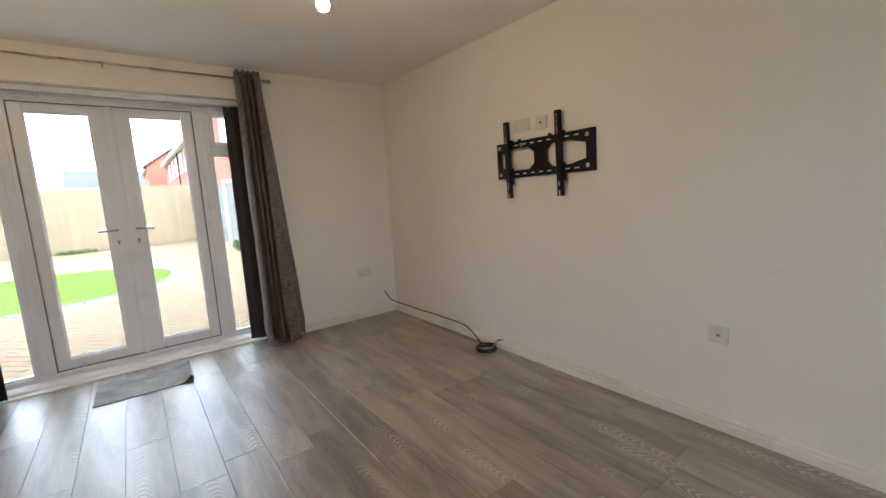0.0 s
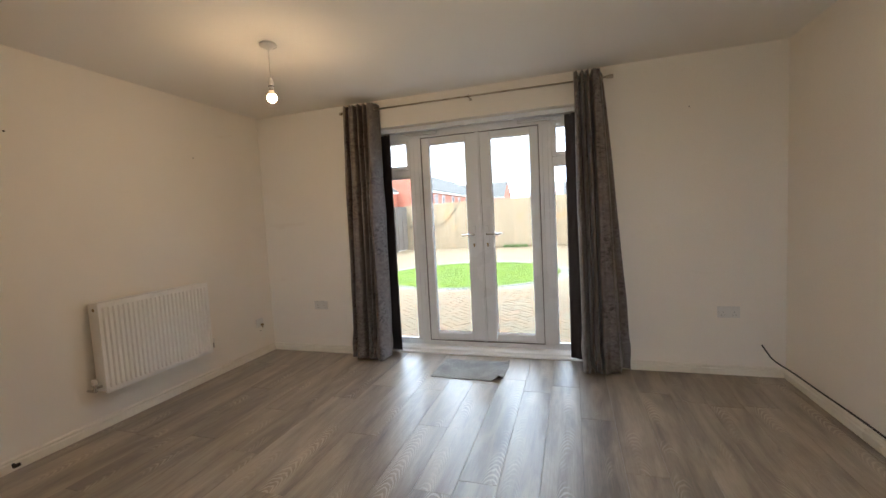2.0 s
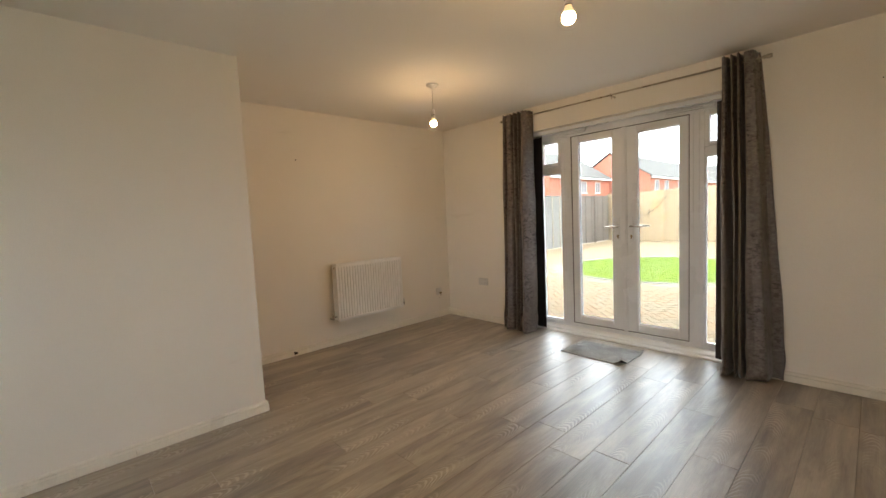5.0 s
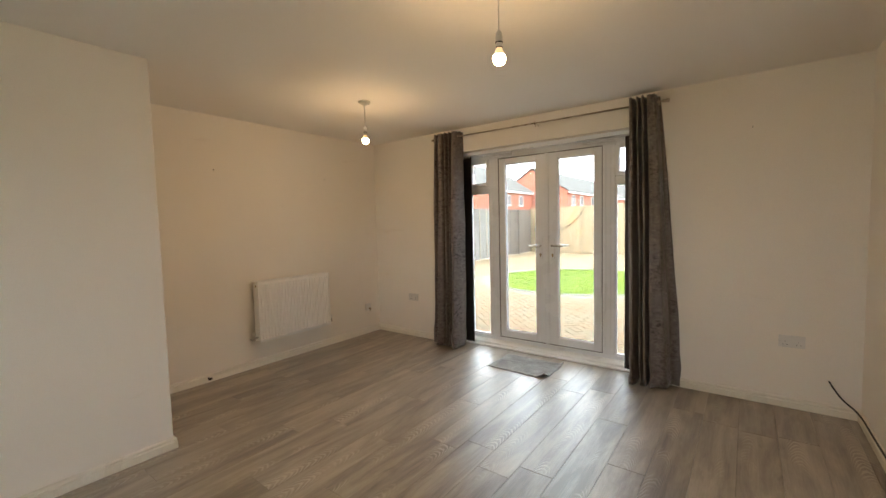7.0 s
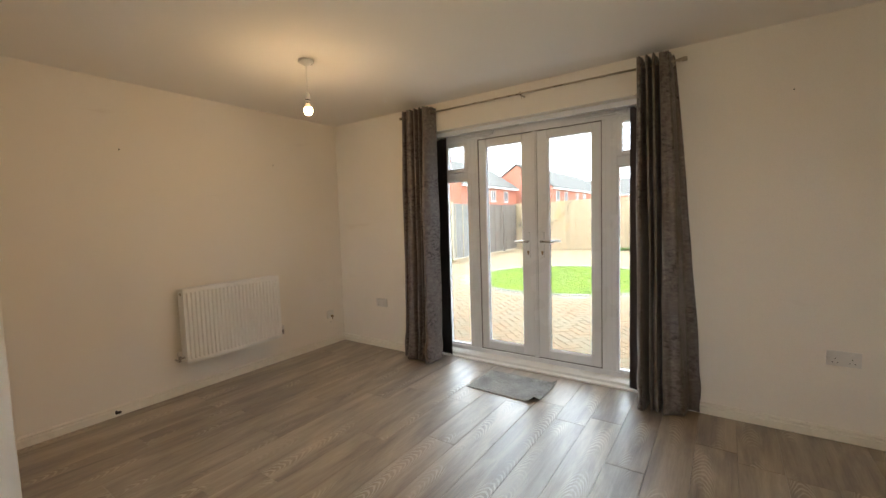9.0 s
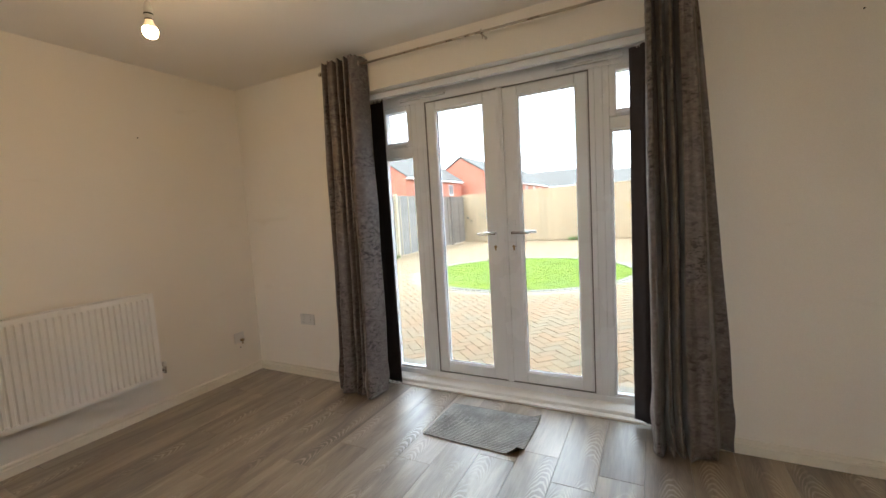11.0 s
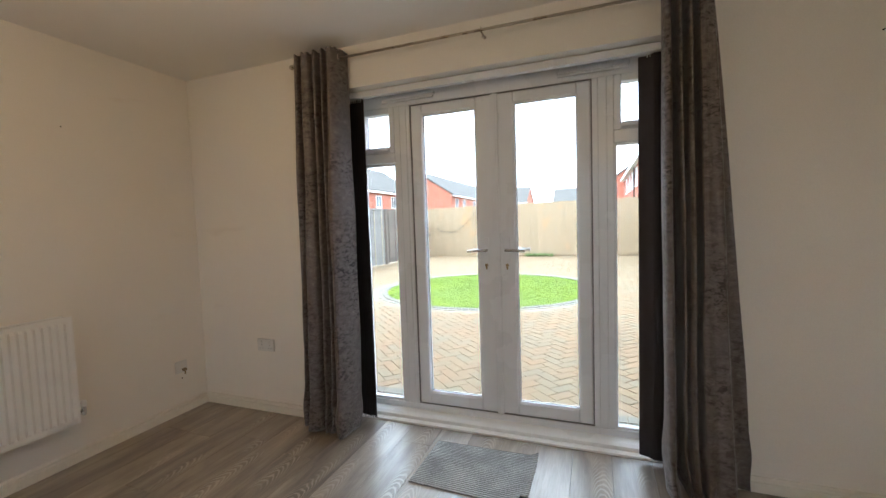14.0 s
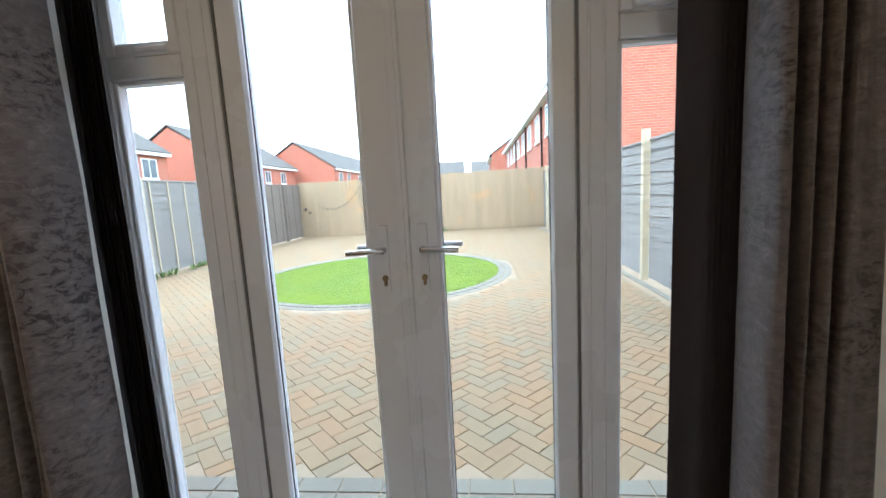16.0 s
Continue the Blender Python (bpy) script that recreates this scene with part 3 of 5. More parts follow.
    prism(bm, ((0, 0), (0.10, 0), (0.10, 0.012), (0.085, 0.020), (0.075, 0.020), (0.070, 0.040), (0.05, 0.052), (0.0, 0.060)), (-0.996, 4.700, 0), (1.992, 0, 0), (0, -1, 0))
    part("threshold", bm, RADWHITE, d, "white painted threshold moulding")
    bm = bmesh.new()
    box(bm, (-0.99, 4.77, -0.02), (0.99, 4.90, 0.04), 0.004)
    part("outer_sill", bm, UPVC, d)


garden_doors()

# added rear window: an unseen fill light source for the room
w1 = thing("window_1", (0, 0, 0), "wide white framed window added unseen in the rear wall for light", kind="structure")
for a, b in ((SW0, (SW0 + SW1) / 2 - 0.001), ((SW0 + SW1) / 2 + 0.001, SW1)):
    bm = bmesh.new()
    ring_frame(bm, a, b, SZ0, SZ1, 0.06, YS - 0.16, YS - 0.09, 0.005)
    fr = part("window_frame", bm, UPVC, w1)
    part("pane", boxes(((a + 0.058, YS - 0.128, SZ0 + 0.058), (b - 0.058, YS - 0.122, SZ1 - 0.058))), PANE, fr).visible_shadow = False
part("window_sill", boxes(((SW0 - 0.03, YS - 0.09, SZ0 + 0.001), (SW1 + 0.03, YS + 0.03, SZ0 + 0.022)), bevel=0.004), GLOSS, w1)

# ---- curtain pole, curtains and blind ----
POLE_Y, POLE_Z = 4.402, 2.304
pole = thing("curtain_pole", (0, POLE_Y, POLE_Z), "slim antique brass curtain pole above the garden doors", "curtain pole")
bm = bmesh.new()
rod(bm, (-1.17, 0, 0.001), (1.085, 0, -0.009), 0.0072, 14)
part("pole", bm, NICKEL, pole, smooth=True)
for s in (-1, 1):
    bm = bmesh.new()
    lathe(bm, ((0.009, 0), (0.012, 0.004), (0.012, 0.012), (0.009, 0.015), (0.013, 0.022), (0.014, 0.045), (0.011, 0.052)), (0, 0, 0), 16, "X")
    if s < 0:
        bmesh.ops.scale(bm, vec=(-1, 1, 1), verts=bm.verts)
        bmesh.ops.reverse_faces(bm, faces=bm.faces)
    bmesh.ops.translate(bm, vec=(1.085 if s > 0 else -1.17, 0, -0.009 if s > 0 else 0.001), verts=bm.verts)
    part("finial", bm, NICKEL, pole, smooth=True)
for x in (-1.12, 0.014, 1.06):
    bm = bmesh.new()
    rod(bm, (x, 0.0, -0.012), (x, 0.081, -0.012), 0.005, 10)
    lathe(bm, ((0.009, 0.0), (0.009, 0.004), (0.006, 0.007)), (x, 0.0755, -0.012), 12, "Y")
    tube(bm, ((x, 0.002, 0.010), (x, -0.011, 0.0), (x, -0.002, -0.012), (x, 0.016, -0.012), (x, 0.024, -0.024), (x, 0.020, -0.036)), 0.0035, 8)
    part("bracket", bm, NICKEL, pole, smooth=True)


def section(points, n):
    """n + 1 even steps along a smooth curve through the points."""
    P = [Vector(p) for p in points]
    dense = []
    for i in range(len(P) - 1):
        p0, p1, p2, p3 = P[max(i - 1, 0)], P[i], P[i + 1], P[min(i + 2, len(P) - 1)]
        for k in range(12):
            t = k / 12
            dense.append(0.5 * (2 * p1 + (p2 - p0) * t + (2 * p0 - 5 * p1 + 4 * p2 - p3) * t * t + (3 * p1 - p0 - 3 * p2 + p3) * t ** 3))
    dense.append(P[-1])
    m = len(dense) - 1
    return [dense[min(m, round(i * m / n))].copy() for i in range(n + 1)]


def curtain(name, folds, span, eyelets, seed, label):
    """Eyelet curtain. folds: across the cloth, from its outer to its leading edge: place at the pole and at the hem, and the depth of the
    cloth there (towards the room negative) at the pole and at the hem."""
    th = thing(name, ((folds[0][0] + folds[-1][0]) / 2, POLE_Y, 0), label, "curtain", "curtains at the garden doors")
    cx = (folds[0][0] + folds[-1][0]) / 2
    NS, NZ = 12 * (len(folds) - 1), 90
    top = section([(f[0], f[2], 0) for f in folds], NS)
    low = section([(f[1], f[3], 0) for f in folds], NS)
    bm = bmesh.new()
    rows = []
    for j in range(NZ + 1):
        v = j / NZ
        z = 2.352 - v * 2.344
        w = v ** 0.85
        row = []
        for i in range(NS + 1):
            u = i / NS
            p = top[i].lerp(low[i], w)
            x, y = p.x, p.y
            n = noise.noise(Vector((u * 5 + seed, z * 1.0, seed * 3.1)))
            n2 = noise.noise(Vector((u * 21 + seed, z * 2.6, seed)))
            n3 = noise.noise(Vector((u * 34, z * 9.0, seed + 4)))
            x += (n * 0.012 + n2 * 0.004) * min(1, v * 2.5)
            y += (n * 0.012 + n2 * 0.006) * min(1, v * 2.5) + n3 * 0.0014
            q = max(0.0, (v - 0.86) / 0.14)
            if q:       # the hem buckles where it meets the floor
                k = noise.noise(Vector((u * 11, 2.0 + q * 1.4, seed)))
                y -= 0.050 * q * q * (0.5 + k) - 0.012 * math.sin(q * 6.0 + u * 17) * q
                x += 0.022 * q * k + 0.006 * math.sin(q * 8 + u * 23) * q
            z2 = z + (0.004 * math.sin(u * NS * 0.5) if v < 0.01 else 0)
            lift = 0.018 * max(0.0, noise.noise(Vector((u * 9, 1, seed))) + 0.3) * q ** 3
            row.append(bm.verts.new((x - cx, y, max(0.008, z2 + lift))))
        rows.append(row)
    for a, b in zip(rows, rows[1:]):
        for i in range(NS):
            bm.faces.new((a[i], a[i + 1], b[i + 1], b[i]))
    fab = part("fabric", bm, VELVET, th, "grey crushed velvet fabric", smooth=True)
    so = fab.modifiers.new("thick", "SOLIDIFY")
    so.thickness, so.offset = 0.003, 0
    for k in range(eyelets):
        x = span[0] + (span[1] - span[0]) * (k + 0.5) / eyelets - cx
        bm = bmesh.new()
        m = Matrix.Translation((x, 0, POLE_Z)) @ pose(0, 0, 0, 0, 90, 0)
        pr = [(0.016, -0.002), (0.024, -0.003), (0.026, 0.0), (0.024, 0.003), (0.016, 0.002)]
        rings = []
        for r, h in pr:
            rings.append([bm.verts.new(m @ Vector((r * math.cos(2 * math.pi * q / 20), r * math.sin(2 * math.pi * q / 20), h))) for q in range(20)])
        for a, b in zip(rings, rings[1:] + rings[:1]):
            for q in range(20):
                bm.faces.new((a[q], a[(q + 1) % 20], b[(q + 1) % 20], b[q]))
        part("eyelet", bm, NICKEL, th, "metal eyelet ring")
    return th


# (place at the pole, place at the hem, depth at the pole, depth at the hem)
curtain("curtain", ((-1.165, -1.225, 0.046, 0.068), (-1.168, -1.232, -0.010, 0.010), (-1.150, -1.212, -0.048, -0.042), (-1.128, -1.195, -0.036, -0.020),
                    (-1.118, -1.178, 0.062, 0.068), (-1.106, -1.165, 0.062, 0.046), (-1.095, -1.152, -0.048, -0.054), (-1.070, -1.120, -0.058, -0.062),
                    (-1.045, -1.075, -0.036, -0.036), (-1.035, -1.060, 0.062, 0.068), (-1.024, -1.050, 0.062, 0.054), (-1.012, -1.038, -0.048, -0.048),
                    (-0.992, -1.022, -0.055, -0.058), (-0.980, -1.012, 0.054, 0.054), (-0.965, -1.002, 0.020, 0.015), (-0.955, -0.990, -0.048, -0.054),
                    (-0.940, -0.975, -0.058, -0.052), (-0.930, -0.965, 0.020, 0.020), (-0.918, -0.955, 0.020, 0.010), (-0.912, -0.942, -0.050, -0.062),
                    (-0.902, -0.922, -0.058, -0.095), (-0.886, -0.904, -0.062, -0.105), (-0.866, -0.884, -0.045, -0.062), (-0.854, -0.870, -0.010, -0.012), (-0.844, -0.862, 0.062, 0.062), (-0.856, -0.876, 0.068, 0.068)),
        (-1.15, -0.83), 6, 3, "grey crushed velvet eyelet curtain drawn back, hem bunched on the floor")
curtain("curtain", ((0.868, 0.880, 0.068, 0.068), (0.853, 0.868, 0.025, 0.025), (0.852, 0.868, -0.036, -0.036), (0.862, 0.884, -0.060, -0.075),
                    (0.878, 0.908, -0.048, -0.060), (0.886, 0.926, 0.062, 0.068), (0.896, 0.934, 0.062, 0.062), (0.904, 0.942, -0.042, -0.036),
                    (0.918, 0.956, -0.054, -0.060), (0.928, 0.966, 0.046, 0.010), (0.936, 0.974, 0.046, 0.005), (0.944, 0.984, -0.046, -0.055),
                    (0.958, 1.000, -0.054, -0.060), (0.966, 1.010, 0.062, 0.068), (0.976, 1.018, 0.062, 0.068), (0.984, 1.026, -0.046, -0.048),
                    (0.996, 1.045, -0.055, -0.066), (1.008, 1.080, -0.053, -0.056), (1.022, 1.115, -0.048, -0.060), (1.034, 1.140, -0.046, -0.048), (1.042, 1.152, -0.010, 0.000),
                    (1.046, 1.165, 0.046, 0.054), (1.052, 1.195, 0.062, 0.068), (1.060, 1.238, 0.068, 0.068)),
        (0.86, 1.045), 5, 8, "wide-flaring grey crushed velvet eyelet curtain trailing on the floor")

bl = thing("vertical_blind", (0, 4.575, 2.12), "black vertical slat blind drawn fully to both sides", "window blind")
part("headrail", boxes(((-0.985, -0.020, -0.012), (0.985, 0.020, 0.026)), bevel=0.003), UPVC, bl, "white blind headrail")
rng = random.Random(5)
for s in (-1, 1):
    for k in range(8):
        x = s * ((0.812 if s > 0 else 0.826) + k * 0.0125)
        bm = bmesh.new()
        nz = 14
        rows = []
        for j in range(nz + 1):
            z = -0.022 - j / nz * 2.065
            row = []
            for i in range(5):
                w = (i / 4 - 0.5) * 0.085
                row.append(bm.verts.new((0.006 * math.cos(i / 4 * math.pi * 2 - math.pi) + rng.uniform(-0.0004, 0.0004), w, z)))
            rows.append(row)
        for a, b in zip(rows, rows[1:]):
            for i in range(4):
                bm.faces.new((a[i], a[i + 1], b[i + 1], b[i]))
        bmesh.ops.transform(bm, matrix=pose(x, 0, 0, 0, 0, 58 + rng.uniform(-5, 5)), verts=bm.verts)
        sl = part("slat", bm, BLIND, bl, smooth=True)
        so = sl.modifiers.new("thick", "SOLIDIFY")
        so.thickness = 0.001
        part("hook", boxes(((x - 0.002, -0.006, -0.034), (x + 0.002, 0.006, -0.010)), bevel=0.001), WHITEPLASTIC, bl, "white slat hook")

# ---- door mat ----
def door_mat():
    th = thing("door_mat", (0, 0, 0), "small grey ribbed door mat with one curled corner", "door mat")
    c = [Vector((-0.332, 4.050)), Vector((0.254, 4.030)), Vector((0.262, 4.455)), Vector((-0.322, 4.450))]
    NU, NV = 40, 116

    def at(u, v):
        p = (c[0] * (1 - u) + c[1] * u) * (1 - v) + (c[3] * (1 - u) + c[2] * u) * v
        q = max(0.0, (u - 0.86) / 0.14) * max(0.0, (0.20 - v) / 0.20)
        z = 0.040 * q ** 1.1
        p = p + Vector((-0.022, 0.024)) * q ** 1.5
        z += 0.022 * max(0.0, (u - 0.92) / 0.08) * max(0.0, (v - 0.84) / 0.16)
        z += 0.003 * max(0, noise.noise(Vector((u * 3, v * 3, 1))))
        return p, z

    # shade between the ribs, painted as a darker pile colour
    groove = mat("rib_groove_shade", (0.27, 0.275, 0.27), 0.95, 0.5, 9, 130, 0.4)
    for name, dz, thick, m, lab in (("ribbed_surface", 0.0035, 0.004, MATPILE, "grey ribbed pile"), ("backing", 0.001, 0.0022, MATBACK, "black rubber backing")):
        bm = bmesh.new()
        top, bot = [], []
        for j in range(NV + 1):
            ra, rb = [], []
            for i in range(NU + 1):
                p, z = at(i / NU, j / NV)
                rib = 0.0028 if name == "ribbed_surface" and j % 4 != 3 else 0
                rb.append(bm.verts.new((p.x, p.y, z + dz)))
                ra.append(bm.verts.new((p.x, p.y, z + dz + thick * 0.5 + rib)))
            top.append(ra), bot.append(rb)
        for j in range(NV):
            for i in range(NU):
                f = bm.faces.new((top[j][i], top[j][i + 1], top[j + 1][i + 1], top[j + 1][i]))
                f.material_index = 1 if name == "ribbed_surface" and (j % 4 in (2, 3)) else 0
                bm.faces.new((bot[j][i], bot[j + 1][i], bot[j + 1][i + 1], bot[j][i + 1]))
        for j in range(NV):
            bm.faces.new((top[j][0], top[j + 1][0], bot[j + 1][0], bot[j][0]))
            bm.faces.new((top[j][NU], bot[j][NU], bot[j + 1][NU], top[j + 1][NU]))
        for i in range(NU):
            bm.faces.new((top[0][i], bot[0][i], bot[0][i + 1], top[0][i + 1]))
            bm.faces.new((top[NV][i], top[NV][i + 1], bot[NV][i + 1], bot[NV][i]))
        part(name, bm, m, th, lab).data.materials.append(groove)


door_mat()

# ---- radiator ----
def radiator():
    y0, y1, z0, z1 = 2.778, 3.612, 0.266, 0.860
    th = thing("radiator", (XL, 0, 0), "white fluted steel panel radiator fixed on the wall", "radiator")
    xf = 0.122
    bm = bmesh.new()
    n = 25
    rows = []
    prof = []
    p = (y1 - y0 - 0.03) / n
    for k in range(n):
        a = y0 + 0.015 + k * p
        prof += [(a, -0.006), (a + p * 0.22, -0.006), (a + p * 0.40, 0.007), (a + p * 0.82, 0.007)]
    prof = [(y0, -0.004)] + prof + [(y1 - 0.015, 0.0), (y1, -0.004)]
    zs = [(z0, 0), (z0 + 0.028, 0), (z0 + 0.040, 1), (z1 - 0.040, 1), (z1 - 0.028, 0), (z1 - 0.004, 0), (z1, -1)]
    for z, s in zs:
        rows.append([bm.verts.new((xf + (d if s == 1 else (0.0 if d != -0.004 else d)) - (0.004 if s < 0 else 0), y, z)) for y, d in prof])
    for a, b in zip(rows, rows[1:]):
        for i in range(len(prof) - 1):
            bm.faces.new((a[i], a[i + 1], b[i + 1], b[i]))
    fp = part("front_panel", bm, RADWHITE, th, "white fluted front panel")
    so = fp.modifiers.new("thick", "SOLIDIFY")
    so.thickness, so.offset = 0.010, -1
    part("rear_panel", boxes(((0.03, y0 + 0.004, z0 + 0.005), (0.045, y1 - 0.004, z1 - 0.012)), bevel=0.003), RADWHITE, th)
    for y in (y0, y1 - 0.003):
        part("side_cover", boxes(((0.028, y - 0.001, z0 + 0.012), (xf - 0.003, y + 0.004, z1 - 0.008)), bevel=0.001), RADWHITE, th)
    bm = bmesh.new()
    for k in range(54):
        a = y0 + 0.012 + k * (y1 - y0 - 0.024) / 54
        box(bm, (0.032, a, z1 - 0.010), (xf - 0.006, a + 0.005, z1 - 0.004))
    box(bm, (0.028, y0, z1 - 0.008), (0.036, y1, z1 - 0.001), 0.001)
    box(bm, (xf - 0.012, y0, z1 - 0.008), (xf - 0.002, y1, z1 - 0.001), 0.001)
    part("top_grille", bm, RADWHITE, th, "white slotted top grille")
    for y, s in ((y0, -1), (y1, 1)):
        bm = bmesh.new()
        rod(bm, (0.075, y, z0 + 0.045), (0.075, y + s * 0.045, z0 + 0.045), 0.009, 12)
        rod(bm, (0.075, y + s * 0.040, z0 + 0.020), (0.075, y + s * 0.040, z0 + 0.066), 0.011, 12)
        rod(bm, (0.0, y + s * 0.040, z0 + 0.022), (0.075, y + s * 0.040, z0 + 0.022), 0.0075, 12)
        part("valve", bm, SATIN, th, "chrome radiator valve", smooth=False)
        bm = bmesh.new()
        lathe(bm, ((0.010, 0), (0.015, 0.004), (0.0145, 0.030), (0.009, 0.036)), (0.075, y + s * 0.040, z0 + 0.066), 16)
        part("valve_cap", bm, WHITEPLASTIC, th, "white plastic valve cap", smooth=True)
    for y in (y0 - 0.002, y1 - 0.006):
        bm = bmesh.new()
        rod(bm, (0.075, y, z1 - 0.045), (0.075, y + 0.008, z1 - 0.045), 0.011, 12)
        part("vent_plug", bm, BRASS, th)


radiator()

# ---- sockets and small wall fittings ----
def plate(name, loc, facing, w, h, label, cat, screws=True, extra=""):
    """A moulded wall plate; facing: degrees round z that its front looks (0: towards -y)."""
    th = thing(name, loc, label, cat, rz=facing)
    bm = bmesh.new()
    box(bm, (-w / 2, -0.010, -h / 2), (w / 2, 0.0, h / 2), 0.003, seg=2)
    part("plate", bm, WHITEPLASTIC, th)
    if screws:
        for s in (-1, 1):
            bm = bmesh.new()
            rod(bm, (s * w * 0.42, -0.009, 0), (s * w * 0.42, -0.0112, 0), 0.0035, 10)
            part("screw_cap", bm, WHITEPLASTIC, th)
    gangs = {"double": (-0.036, 0.036), "single": (0.0,)}.get(extra, ())
    for g in gangs:
        # pin holes are not cut: dark blocks give the shade inside them
        for dx, dz, ww, hh in ((0, 0.000, 0.0035, 0.007), (-0.0105, -0.022, 0.006, 0.0035), (0.0105, -0.022, 0.006, 0.0035)):
            part("pin_hole", boxes(((g + dx - ww / 2, -0.0108, dz - hh / 2), (g + dx + ww / 2, -0.006, dz + hh / 2))), DARKHOLE, th)
        bm = bmesh.new()
        box(bm, (g - 0.006, -0.0145, 0.017), (g + 0.006, -0.008, 0.033), 0.002)
        part("rocker_switch", bm, WHITEPLASTIC, th)
    if extra == "coax":
        bm = bmesh.new()
        lathe(bm, ((0.0075, 0), (0.0075, -0.008), (0.005, -0.009)), (0, -0.009, 0.0), 16, "Y")
        part("coax_outlet", bm, BRASS, th, "metal aerial outlet")
    return th


SG = "white wall sockets"
for ob in (plate("wall_socket", (-1.630, YD, 0.482), 0, 0.146, 0.086, "white double power socket low on the wall between corner and curtain", "power socket", extra="double"),
           plate("wall_socket", (1.908, YD, 0.482), 0, 0.146, 0.086, "white double power socket low on the bare end wall", "power socket", extra="double"),
           plate("wall_socket", (XR, 2.590, 1.706), -90, 0.146, 0.086, "white double power socket above the television bracket", "power socket", extra="double")):
    tagged(ob, group=SG)
tagged(plate("aerial_socket", (XR, 2.415, 1.700), -90, 0.086, 0.086, "white square aerial outlet above the television bracket", "aerial socket", extra="coax"))
tagged(plate("blank_plate", (XR, 2.280, 1.700), -90, 0.086, 0.086, "white square blank plate half hidden behind a bracket arm", "wall plate"))
tagged(plate("telephone_socket", (XR, 1.343, 0.502), -90, 0.086, 0.086, "white square single outlet low on the long wall", "telephone socket", extra="coax"))
ae = plate("wall_outlet", (XL, 4.285, 0.335), 90, 0.086, 0.086, "white square outlet with a small dark plug, low by the corner", "wall outlet", screws=False)
bm = bmesh.new()
box(bm, (0.0, -0.034, -0.03), (0.026, -0.010, -0.012), 0.003)
rod(bm, (0.012, -0.03, -0.03), (0.012, -0.028, -0.052), 0.005, 10)
part("plug", bm, BRASS, ae, "small dark plug")
bm = bmesh.new()
rod(bm, (0.006, -0.001, -0.085), (0.006, -0.004, -0.085), 0.004, 8)
part("cable_clip", bm, DARKHOLE, ae)

for k, (x, y, z, face, size, lab) in enumerate(((XL, 2.485, 1.912, 1, 0.006, "small dark picture nail high on the wall over the radiator"), (XL, 3.698, 1.910, 1, 0.004, "tiny dark nail high on the wall near the corner"),
                                (1.66, YD, 2.02, 0, 0.004, "tiny filled nail hole on the end wall"))):
    bm = bmesh.new()
    d = Vector((1, 0, 0)) if face else Vector((0, -1, 0))
    rod(bm, Vector((x, y, z)) - d * 0.002, Vector((x, y, z)) + d * 0.008, size, 8, size * 0.6)
    tagged(part("wall_nail", bm, DARKHOLE), label=lab, category="nail")

bm = bmesh.new()
rod(bm, (XL + 0.017, 2.33, 0.040), (XL + 0.040, 2.33, 0.036), 0.008, 10)
box(bm, (XL + 0.030, 2.318, 0.026), (XL + 0.046, 2.352, 0.044), 0.003)
tagged(part("door_stop", bm, DARKHOLE), label="small dark stub fixed to the skirting board by the radiator", category="door stop")
bm = bmesh.new()
rod(bm, (JX + 0.017, 0.98, 0.040), (JX + 0.045, 0.98, 0.036), 0.008, 10)
box(bm, (JX + 0.034, 0.965, 0.024), (JX + 0.050, 0.992, 0.050), 0.003)
tagged(part("door_stop", bm, GLOSS), label="small painted stub fixed to the skirting of the boxed wall", category="door stop")

